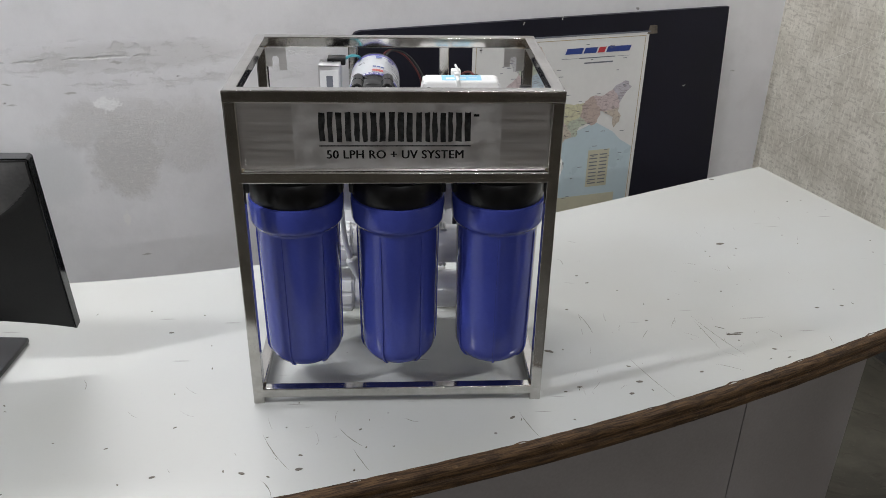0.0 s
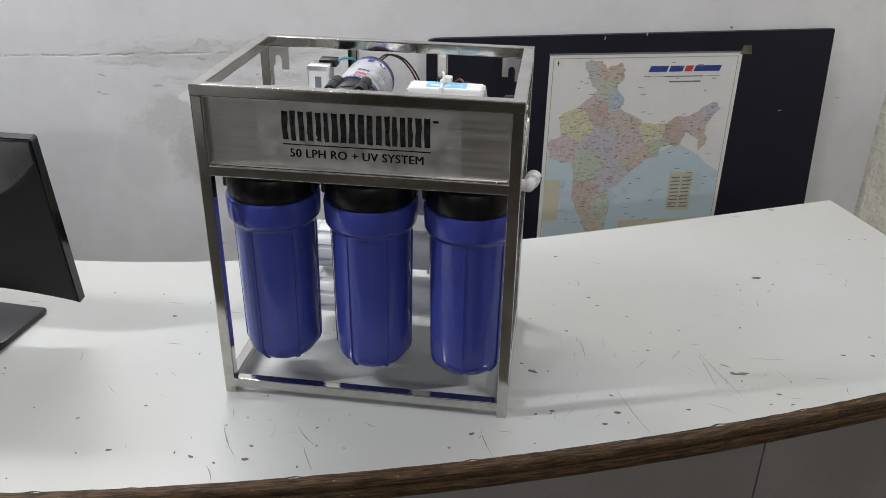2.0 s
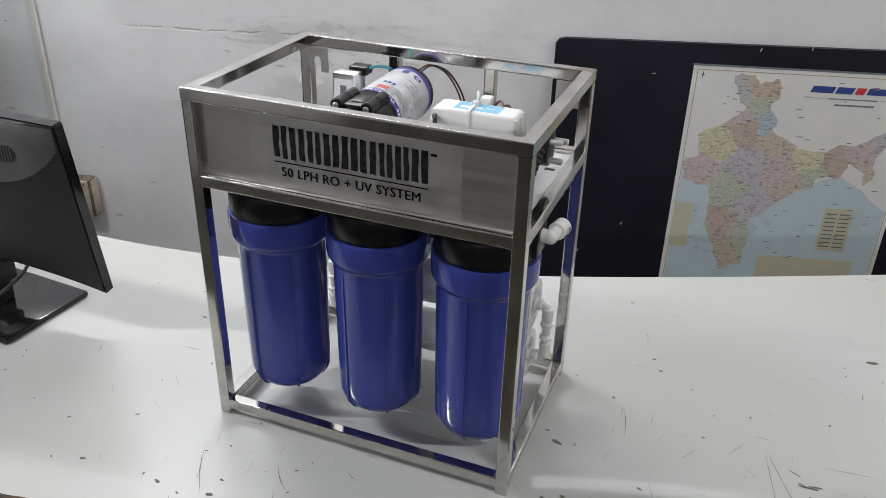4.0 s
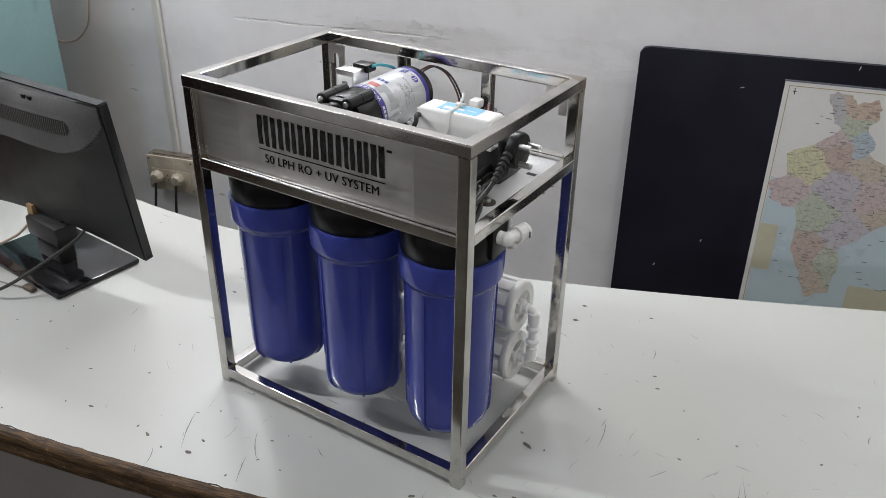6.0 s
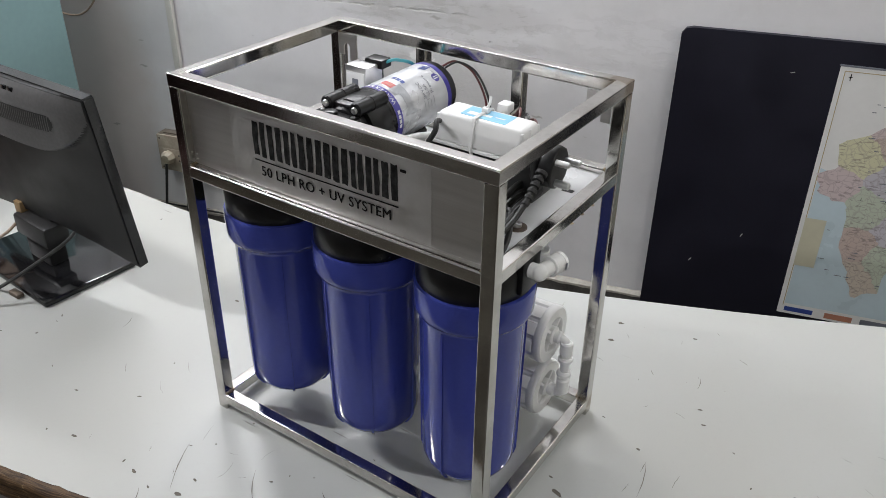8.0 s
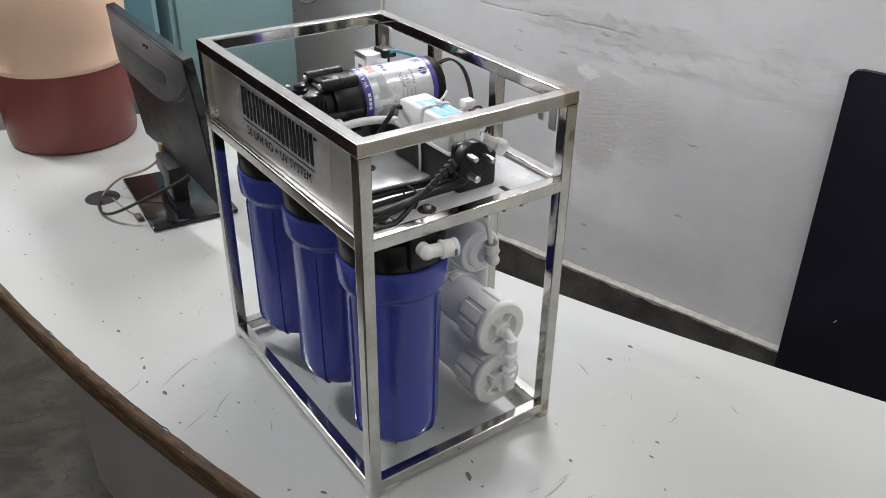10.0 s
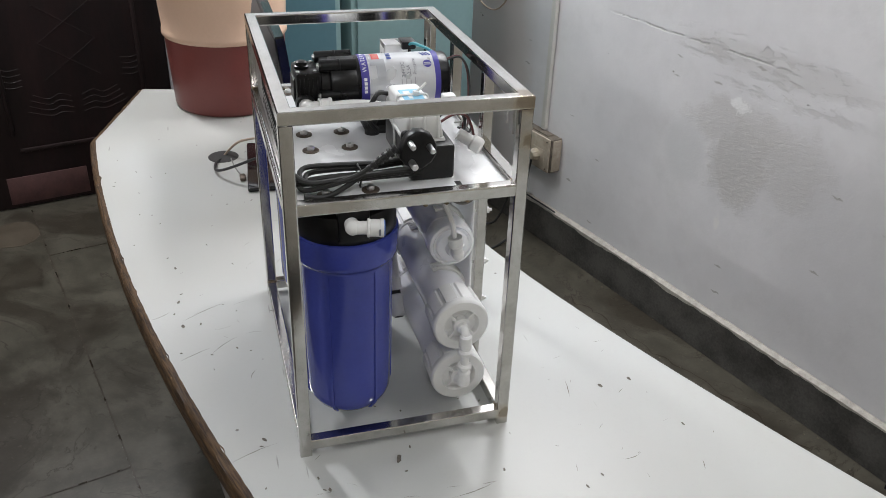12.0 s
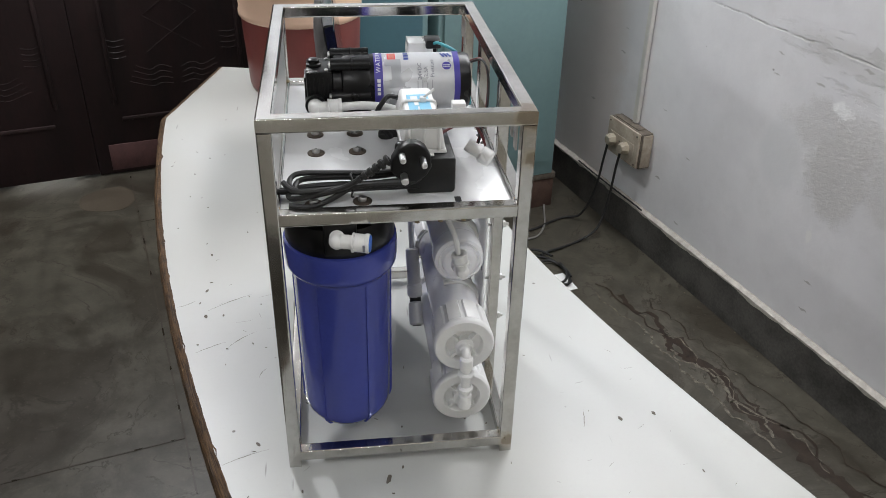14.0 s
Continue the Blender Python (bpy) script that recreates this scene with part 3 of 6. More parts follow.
def lathe(profile, seg=32, m=None, bm=None, flute=None):
    """Turns (radius, height) pairs round z, then places it by m. flute: (low, high, count, depth) of grips round it."""
    bm = bm or bmesh.new()
    m = m or Matrix()
    rings = []
    for r, z in profile:
        if r < 1e-6:
            rings.append([bm.verts.new(m @ Vector((0, 0, z)))])
        else:
            ring = []
            for k in range(seg):
                a = 2 * math.pi * k / seg
                q = r + (flute[3] if flute and flute[0] < z < flute[1] and math.cos(a * flute[2]) > -0.72 else 0)
                ring.append(bm.verts.new(m @ Vector((q * math.cos(a), q * math.sin(a), z))))
            rings.append(ring)
    for a, b in zip(rings, rings[1:]):
        for k in range(seg):
            j = (k + 1) % seg
            if len(a) == 1 and len(b) == 1:
                continue
            if len(a) == 1:
                bm.faces.new((a[0], b[k], b[j]))
            elif len(b) == 1:
                bm.faces.new((a[k], a[j], b[0]))
            else:
                bm.faces.new((a[k], a[j], b[j], b[k]))
    return bm


def along(p, q):
    """A pose whose z runs from p towards q."""
    d = Vector(q) - Vector(p)
    return Matrix.Translation(p) @ d.to_track_quat("Z", "Y").to_matrix().to_4x4()


def rod(p, q, r, seg=16, bevel=0.0, bm=None):
    n = (Vector(q) - Vector(p)).length
    e = min(bevel, r * 0.5)
    prof = [(0, 0), (r - e, 0), (r, e), (r, n - e), (r - e, n), (0, n)] if e else [(0, 0), (r, 0), (r, n), (0, n)]
    return lathe(prof, seg, along(p, q), bm)


def glide(pts, steps=8, closed=False):
    """A smooth line through points."""
    pts = [Vector(p) for p in pts]
    out = []
    for k in range(len(pts) - 1):
        a, b, c, d = pts[max(k - 1, 0)], pts[k], pts[k + 1], pts[min(k + 2, len(pts) - 1)]
        for s in range(steps):
            t = s / steps
            out.append(0.5 * (2 * b + (c - a) * t + (2 * a - 5 * b + 4 * c - d) * t * t + (3 * b - a - 3 * c + d) * t ** 3))
    out.append(pts[-1])
    return out


def cable(pts, r, seg=8, steps=8, bm=None):
    bm = bm or bmesh.new()
    line = glide(pts, steps)
    up = Vector((0.13, 0.21, 0.97))
    rings = []
    for k, p in enumerate(line):
        d = (line[min(k + 1, len(line) - 1)] - line[max(k - 1, 0)]).normalized()
        side = up - d * up.dot(d)
        if side.length < 1e-3:
            side = d.orthogonal()
        side.normalize()
        up = side
        other = d.cross(side)
        rings.append([bm.verts.new(p + r * (math.cos(2 * math.pi * j / seg) * side + math.sin(2 * math.pi * j / seg) * other)) for j in range(seg)])
    for a, b in zip(rings, rings[1:]):
        for j in range(seg):
            i = (j + 1) % seg
            bm.faces.new((a[j], a[i], b[i], b[j]))
    bm.faces.new(rings[0][::-1])
    bm.faces.new(rings[-1])
    return bm


def prism(poly, h0, h1, m=None, bm=None):
    """A plane outline (x, y) made a solid between two heights, then placed by m."""
    bm = bm or bmesh.new()
    m = m or Matrix()
    lo = [bm.verts.new(m @ Vector((x, y, h0))) for x, y in poly]
    hi = [bm.verts.new(m @ Vector((x, y, h1))) for x, y in poly]
    bm.faces.new(lo[::-1])
    bm.faces.new(hi)
    for k in range(len(poly)):
        j = (k + 1) % len(poly)
        bm.faces.new((lo[k], lo[j], hi[j], hi[k]))
    return bm


UPRIGHT = Matrix(((1, 0, 0, 0), (0, 0, -1, 0), (0, 1, 0, 0), (0, 0, 0, 1)))    # (x, y) drawn on a wall that faces -y

# ---- the room (in turned coordinates: u along the back wall, v towards it) ----
U0, U1, V0, V1, HIGH = -2.125, 2.0, -3.2, 2.44, 3.0
single("floor", box(U0 - 0.15, U1 + 0.15, V0 - 0.15, V1 + 0.15, -0.1, 0.0), FLOOR, "worn grey-brown stone floor with damp stains", "floor", kind="structure", turned=True)
single("ceiling", box(U0 - 0.15, U1 + 0.15, V0 - 0.15, V1 + 0.15, HIGH, HIGH + 0.1), CEILING, "plain white ceiling", "ceiling", kind="structure", turned=True)
single("wall_north", box(U0 - 0.15, U1 + 0.15, V1, V1 + 0.15, 0, HIGH), PLASTER, "greyish white plaster wall with damp, scraped patches", "wall", kind="structure", turned=True)
single("wall_east", box(U1, U1 + 0.15, V0, V1, 0, HIGH), STONE, "beige stone-look laminate wall with scratches", "wall", kind="structure", turned=True)
# unseen wall behind the viewpoint, made dark to dim reflections in the steel
single("wall_south", box(U0 - 0.15, U1 + 0.15, V0 - 0.15, V0, 0, HIGH), shader("unseen_wall_brown", (0.17, 0.135, 0.11), 0.5, 0.0, 0.15, 3, 60, 0.05, dark=(0.11, 0.085, 0.07)), "unseen plain wall, dark brown to dim reflections", "wall", kind="structure", turned=True)
D0, D1, DH = -0.45, 1.40, 2.1
for k, (v, z, a, n) in enumerate(((2.05, 0.95, 0.7, 0.5), (1.8, 0.80, 0.5, 0.35), (1.6, 1.15, 1.2, 0.3), (2.2, 0.60, 0.9, 0.25))):
    arc = [(U1 - 0.0002, v - n * 0.5 * math.cos(a) - 0.08 * n * (1 - s * s), z + n * 0.5 * s * math.sin(a)) for s in (-1, -0.5, 0, 0.5, 1)]
    arc = [(p[0], v - n * 0.5 * s * math.cos(a) - 0.12 * n * (1 - s * s), p[2]) for p, s in zip(arc, (-1, -0.5, 0, 0.5, 1))]
    single("wall_scratch", cable(arc, 0.0009, 6, 6), PALESCRATCH, "pale long scratch on the beige wall", "scratch", kind="structure", turned=True)
west = box(U0 - 0.15, U0, V0, D0, 0, HIGH)
box(U0 - 0.15, U0, D1, V1, 0, HIGH, bm=west)
box(U0 - 0.15, U0, D0, D1, DH, HIGH, bm=west)
single("wall_west", west, PLASTER, "off-white plaster wall beside a doorway", "wall", kind="structure", turned=True)

# skirting with a ragged, flaking top
bm = box(U0 + 0.012, U1 - 0.003, V1 - 0.016, V1 - 0.002, 0.001, 0.138)
single("baseboard", bm, SKIRT, "dark grey cement skirting along the wall", "skirting", kind="structure", turned=True)
bm = bmesh.new()
rag = random.Random(4)
low, high, back = [], [], []
for k in range(221):
    u = U0 + 0.02 + k * (U1 - U0 - 0.04) / 220
    low.append(bm.verts.new((u, V1 - 0.0185, 0.1365 - 0.010 * abs(noise.noise((u * 14, 0, 0))) - 0.016 * max(0, noise.noise((u * 5, 3, 0))) - 0.004 * abs(noise.noise((u * 60, 5, 0))))))
    high.append(bm.verts.new((u, V1 - 0.0185, 0.1405 + rag.uniform(-0.001, 0.001))))
    back.append(bm.verts.new((u, V1 - 0.002, 0.148 + rag.uniform(-0.002, 0.002))))
for k in range(220):
    bm.faces.new((low[k], low[k + 1], high[k + 1], high[k]))
    bm.faces.new((high[k], high[k + 1], back[k + 1], back[k]))
single("skirting_trim", bm, SKIRTCAP, "flaking cream plaster along the skirting's top", "skirting", kind="structure", turned=True)

# unseen dark strip, added so the steel posts mirror something darker
single("reflection_strip_east", box(U1 - 0.016, U1 - 0.002, V0 + 0.01, V1 - 0.02, 0.001, 0.138), SKIRT, "unseen dark strip added along the beige wall's foot to darken reflections", "skirting", kind="structure", turned=True)

# double door, dark maroon with carved panels
frame_bm = box(U0 - 0.1495, U0 + 0.028, D1, D1 + 0.09, 0, DH + 0.09, 0.004)
box(U0 - 0.1495, U0 + 0.028, D0 - 0.09, D0, 0, DH + 0.09, 0.004, bm=frame_bm)
box(U0 - 0.1495, U0 + 0.028, D0, D1, DH, DH + 0.09, 0.004, bm=frame_bm)
single("door_frame", frame_bm, shader("white_painted_wood", (0.60, 0.61, 0.63), 0.45, 0, 0.06, 9, 90, 0.05), "white painted wooden door frame", "door frame", kind="structure", turned=True)


def door_leaf(v0, v1, name):
    door = thing(name, "dark maroon wooden door leaf with carved panels, closed", "door", (U0 - 0.03, (v0 + v1) / 2, 0.0), turned=True)
    tagged(door, kind="structure")
    part("leaf", box(U0 - 0.055, U0 - 0.012, v0 + 0.0004, v1 - 0.0004, 0.012 if v0 < 0.5 else 0.006, DH - 0.004, 0.003), DOOR, door)
    c, w = (v0 + v1) / 2, (v1 - v0) / 2
    f = U0 - 0.012
    bead = bmesh.new()
    for z in (0.235, 0.98, 1.10, 1.95):
        box(f - 0.002, f + 0.010, c - w * 0.66, c + w * 0.66, z - 0.008, z + 0.008, 0.004, bm=bead)
    for s in (-1, 1):
        box(f - 0.002, f + 0.008, c + s * w * 0.70 - 0.008, c + s * w * 0.70 + 0.008, 0.30, 0.96, 0.003, bm=bead)
    part("moulding", bead, DOOR, door)
    carve = bmesh.new()
    for z in (0.70, 0.56):                                 # crossed diamonds
        for s in (-1, 1):
            cable([(f + 0.001, c - 0.10 * s, z + 0.07), (f + 0.002, c, z), (f + 0.001, c + 0.10 * s, z - 0.07)], 0.0013, 6, 3, carve)
    for k in range(4):                                     # scrolls and feathers under them
        for s in (-1, 1):
            cable([(f, c + s * 0.02, 0.42 - k * 0.022), (f + 0.001, c + s * 0.06, 0.435 - k * 0.024), (f + 0.001, c + s * 0.10, 0.42 - k * 0.022), (f, c + s * (0.15 + 0.01 * k), 0.44 - k * 0.02)], 0.0015, 6, 4, carve)
            cable([(f, c + s * 0.18, 0.48 + k * 0.022), (f + 0.001, c + s * 0.215, 0.475 + k * 0.022), (f, c + s * 0.24, 0.482 + k * 0.022)], 0.0015, 6, 3, carve)
    part("carving", carve, DOOR, door)
    # unseen strip added behind the joint, stops outside light leaking through
    if v1 < D1:
        part("light_stop_strip", box(U0 - 0.063, U0 - 0.0555, v1 - 0.03, v1 + 0.03, 0.02, DH - 0.01), DOOR, door)
    part("kick_patch", box(f - 0.003, f + 0.004, v0 + 0.05, v0 + 0.34, 0.02, 0.13, 0.002), DOORPALE, door, "faded maroon paint patch")


door_leaf(0.69, D1, "door_1")
door_leaf(-0.03, 0.69, "door_2")
door_leaf(D0, -0.03, "door_3")

# floor: stains and joints
bm = bmesh.new()
for (a, b) in (((-2.10, 0.80), (-0.3, 0.80)), ((-2.1, -0.1), (0.9, -0.1)), ((-0.5, -2.0), (-0.5, 0.8)), ((-1.7, 0.8), (-1.7, 1.3))):
    d = Vector((b[0] - a[0], b[1] - a[1])).normalized() * 0.0025
    box(min(a[0], b[0]) - abs(d.y), max(a[0], b[0]) + abs(d.y), min(a[1], b[1]) - abs(d.x), max(a[1], b[1]) + abs(d.x), 0.0004, 0.0012, bm=bm)
single("floor_joint", bm, STAIN, "dark narrow joints in the stone floor", "floor joint", kind="structure", turned=True)

# dried tide marks and flecks of plaster on the floor by the wall
def tide_mark(u0, u1, v0, v1, wide, seed, material, label, lift=0.0009):
    bm = bmesh.new()
    n = 70
    lo, hi = [], []
    for k in range(n + 1):
        s = k / n
        u, v = u0 + (u1 - u0) * s, v0 + (v1 - v0) * s
        v += 0.055 * noise.noise((u * 7, seed, 0)) + 0.022 * noise.noise((u * 24, seed, 3))
        u += 0.030 * noise.noise((s * 16, seed, 7))
        w = wide * (0.35 + 1.1 * abs(noise.noise((s * 19, seed, 5))))
        lo.append(bm.verts.new((u, v - w, lift)))
        hi.append(bm.verts.new((u, v + w, lift)))
    for k in range(n):
        bm.faces.new((lo[k], lo[k + 1], hi[k + 1], hi[k]))
    single("floor_stain", bm, material, label, "floor stain", kind="structure", turned=True)


tide_mark(-0.75, 0.35, 2.17, 2.30, 0.007, 1, DAMP, "dark brown tide mark on the stone floor")
tide_mark(-0.60, 0.30, 2.26, 2.36, 0.004, 4, DAMP, "dark brown tide mark on the stone floor")
tide_mark(-0.70, 0.10, 2.13, 2.20, 0.007, 9, LIME, "pale lime crust on the stone floor")
tide_mark(-0.45, 0.20, 2.21, 2.27, 0.004, 12, LIME, "pale lime crust on the stone floor")
tide_mark(-0.40, 0.42, 2.215, 2.260, 0.036, 21, DAMP, "broad damp brown stain on the stone floor", 0.0005)
tide_mark(-0.66, -0.20, 2.190, 2.235, 0.020, 26, DAMP, "broad damp brown stain on the stone floor", 0.0006)
tide_mark(-0.36, 0.05, 2.190, 2.240, 0.009, 31, LIME, "pale lime crust on the stone floor", 0.0012)
fleck = random.Random(8)
bm = bmesh.new()
for k in range(46):
    u = fleck.uniform(-0.9, 0.45)
    v = fleck.choice((fleck.gauss(2.40, 0.012), fleck.uniform(2.10, 2.42)))
    a, r = fleck.uniform(0, 3.1), fleck.uniform(0.0015, 0.0045)
    prism([(u + r * math.cos(a + q) * fleck.uniform(0.6, 1.2), min(v, 2.42) + r * math.sin(a + q) * fleck.uniform(0.5, 1.0)) for q in (0, 1.2, 2.5, 3.8, 5.0)], 0.0005, 0.0022, bm=bm)
tagged(single("plaster_flecks", bm, LIME, "small pale plaster crumbs along the skirting", "debris", turned=True), kind="stuff")
oval = [(-1.92 + 0.10 * math.cos(a) * (1 + 0.10 * math.sin(3 * a)), 0.70 + 0.11 * math.sin(a) * (1 + 0.08 * math.cos(2 * a))) for a in [2 * math.pi * k / 28 for k in range(28)]]
single("floor_patch", prism(oval, 0.0003, 0.0010), PALER_PATCH, "round paler patch in the floor by the door", "floor patch", kind="structure", turned=True)

# ---- the counter ----
FRONT = lambda x: 0.0093 * x ** 3 + 0.1199 * x ** 2 + 0.2935 * x + 0.8427
BACK = lambda x: -0.0726 * x ** 3 + 0.1502 * x ** 2 + 0.3761 * x + 1.4988
TABLE = 0.75
front_line = [(-1.348, 0.760)] + [(-0.985 + k * (1.085 + 0.985) / 44, FRONT(-0.985 + k * (1.085 + 0.985) / 44)) for k in range(45)]
back_line = [(0.868 - k * (0.868 + 0.832) / 36, BACK(0.868 - k * (0.868 + 0.832) / 36)) for k in range(37)] + [(-1.0, 1.322), (-1.225, 1.318)]
outline = front_line + back_line

counter = thing("counter", "white laminate office counter with a worn brown wooden edge", "counter", (0, 1.1, 0))
part("worktop", prism(outline, TABLE - 0.024, TABLE), TOP, counter, "scratched white laminate worktop")


def edge_strip(line, out, top, bottom, material, name, label, wobble, closed_ends=True, seed=3):
    """A rounded wooden lipping along a line, chipped here and there."""
    rg = random.Random(seed)
    bm = bmesh.new()
    fine = []
    for a, b in zip(line, line[1:]):
        n = max(1, int((Vector(b) - Vector(a)).length / 0.012))
        fine += [Vector(a).lerp(Vector(b), k / n) for k in range(n)]
    fine.append(Vector(line[-1]))
    h = top - bottom
    shape = [(0.0, top), (0.35, top), (0.80, top - 0.05 * h), (1.0, top - 0.22 * h), (0.86, top - 0.42 * h), (0.70, top - 0.50 * h), (0.95, top - 0.62 * h), (0.90, bottom + 0.12 * h), (0.5, bottom), (0.0, bottom)]
    rings = []
    for k, p in enumerate(fine):
        d = (fine[min(k + 1, len(fine) - 1)] - fine[max(k - 1, 0)]).normalized()
        n2 = Vector((d.y, -d.x))
        bite = 1.0 - 0.10 * wobble * math.sin(k * 0.31) - (0.5 * wobble * rg.random() if rg.random() < 0.12 else 0)
        ring = []
        splinter = max(0.0, noise.noise((k * 0.83, seed, 0)) - 0.25) * 0.008 * (wobble > 0.2)
        ridge = 0.5 * noise.noise((k * 0.35, seed, 5)) + 0.5 * noise.noise((k * 1.3, seed, 9))
        for j, (s, z) in enumerate(shape):
            reach = out * s * (bite if j in (2, 3) else 1) * (1 + 0.18 * wobble * ridge)
            if j == 0:
                reach = -0.0004 - splinter - 0.0012 * rg.random() * (wobble > 0.2)
            drop = rg.random() * 0.0048 * wobble if j in (1, 2) else 0
            ring.append(bm.verts.new((p.x + n2.x * reach + rg.uniform(-1, 1) * 0.0006 * (s > 0), p.y + n2.y * reach, z - drop + (0.0011 if j == 0 and wobble > 0.2 else 0))))
        rings.append(ring)
    along_it = bm.loops.layers.uv.new("length")
    for k, (a, b) in enumerate(zip(rings, rings[1:])):
        for j in range(len(shape) - 1):
            f = bm.faces.new((a[j], a[j + 1], b[j + 1], b[j]))
            for loop, kk, jj in zip(f.loops, (k, k, k + 1, k + 1), (j, j + 1, j + 1, j)):
                loop[along_it].uv = (kk * 0.012, jj * h / 9 * 1.3)
    bm.faces.new(rings[0])
    bm.faces.new(rings[-1][::-1])
    return part(name, bm, material, counter, label, sharp=50)


edge_strip(front_line, 0.013, TABLE - 0.0005, TABLE - 0.043, WOOD, "edge_band", "chipped dark brown wooden lipping", 0.35)
edge_strip([(1.085, FRONT(1.085)), (0.868, BACK(0.868))], 0.004, TABLE - 0.001, TABLE - 0.03, PLYEDGE, "end_band", "thin raw edge of the worktop", 0.1)
edge_strip(back_line, 0.003, TABLE - 0.001, TABLE - 0.026, PLYEDGE, "back_band", "thin raw edge of the worktop", 0.1)
edge_strip([(-1.225, 1.318), (-1.348, 0.760)], 0.004, TABLE - 0.001, TABLE - 0.03, WOOD, "side_band", "", 0.1)


def base_panel(xa, xb, name, label):
    n = 14
    line = []
    for k in range(n + 1):
        x = xa + (xb - xa) * k / n
        d = Vector((1, 0.0279 * x * x + 0.2398 * x + 0.2935)).normalized()
        line.append((x - d.y * 0.14, FRONT(x) + d.x * 0.14))
    inner = [(x - 0.006, y + 0.018) for x, y in line]
    part(name, prism(line + inner[::-1], 0.0, TABLE - 0.0245), PANEL, counter, label)


base_panel(-0.862, -0.20, "front_panel", "grey laminate front panel")
base_panel(-0.197, 0.687, "front_panel", "grey laminate front panel")
base_panel(0.690, 1.02, "front_panel", "grey laminate front panel")
part("end_panel", prism([(-0.915, 0.815), (-0.897, 0.822), (-1.00, 1.25), (-1.018, 1.25)], 0.0, TABLE - 0.0245), PANEL, counter, "grey laminate end panel")
part("back_panel", prism([(-0.99, 1.235), (-0.3, 1.29), (0.3, 1.48), (0.78, 1.72), (0.775, 1.735), (0.295, 1.495), (-0.3, 1.305), (-0.99, 1.25)], 0.0, TABLE - 0.0245), PANEL, counter, "plain back panel")

# chips and burn marks in the laminate
rg = random.Random(12)


def chip(x, y, rx, ry, turn):
    pts = []
    n = 11
    for k in range(n):
        a = 2 * math.pi * k / n
        s = 1 + rg.uniform(-0.18, 0.18)
        px, py = rx * s * math.cos(a), ry * s * math.sin(a)
        pts.append((x + px * math.cos(turn) - py * math.sin(turn), y + px * math.sin(turn) + py * math.cos(turn)))
    return prism(pts, TABLE - 0.002, TABLE + 0.0005)


known = [(0.626, 1.478, 0.009), (0.217, 1.107, 0.0075), (0.336, 1.063, 0.0035), (0.344, 1.023, 0.005), (0.325, 0.994, 0.0045), (0.400, 1.195, 0.0028), (0.588, 1.105, 0.004), (0.603, 1.082, 0.003),
         (0.448, 1.046, 0.0032), (0.249, 1.012, 0.0035), (0.139, 0.943, 0.0045), (0.309, 1.352, 0.003), (0.715, 1.230, 0.004), (0.763, 1.236, 0.0035), (0.269, 1.233, 0.003), (-0.228, 0.839, 0.0042), (-0.342, 0.835, 0.004),
         (-0.155, 0.872, 0.003), (-0.155, 0.845, 0.005), (-0.077, 0.923, 0.0025), (-0.417, 0.892, 0.003), (-0.193, 0.832, 0.0025), (-0.396, 1.174, 0.004), (0.142, 1.428, 0.005), (0.137, 1.477, 0.004), (0.247, 1.504, 0.003),
         (0.323, 1.325, 0.003), (0.199, 1.126, 0.003), (0.226, 1.001, 0.003), (0.72, 1.81, 0.006)]
for x, y, r in known:
    part("chip", chip(x, y, r, r * rg.uniform(0.3, 0.55), rg.uniform(-0.5, 0.6)), CHIP, counter, "dark chip in the laminate")
for x, y, rx, ry, turn in ((0.536, 1.149, 0.0135, 0.0017, 0.02), (0.545, 1.1535, 0.008, 0.0012, 0.1), (0.527, 1.1525, 0.004, 0.0007, -0.3), (0.519, 1.170, 0.007, 0.0005, -0.5)):
    part("chip", chip(x, y, rx, ry, turn), CHIP, counter, "thin torn mark in the laminate")
for k in range(75):
    x = rg.uniform(-0.95, 0.95)
    y = FRONT(x) + 0.02 + (min(BACK(x) - 0.03, FRONT(x) + 0.6) - FRONT(x) - 0.02) * rg.random() ** 1.5
    part("chip", chip(x, y, rg.uniform(0.0010, 0.0028), rg.uniform(0.0005, 0.0012), rg.uniform(0, 3.1)), CHIP, counter)


def scratch(x, y, x2, y2, bend, wide):
    a, b = Vector((x, y, TABLE + 0.0004)), Vector((x2, y2, TABLE + 0.0004))
    side = Vector((y - y2, x2 - x, 0)).normalized()
    bm = bmesh.new()
    lo, hi = [], []
    for j in range(9):
        s = j / 8
        p = a.lerp(b, s) + side * (bend * 4 * s * (1 - s) + rg.uniform(-1, 1) * 0.0003)
        w = wide * (1 - abs(2 * s - 1)) ** 0.6 * rg.uniform(0.6, 1.2)
        lo.append(bm.verts.new(p + side * w))
        hi.append(bm.verts.new(p - side * w))
    for j in range(8):
        bm.faces.new((lo[j], lo[j + 1], hi[j + 1], hi[j]))
    part("scratch", bm, SCRATCH, counter)


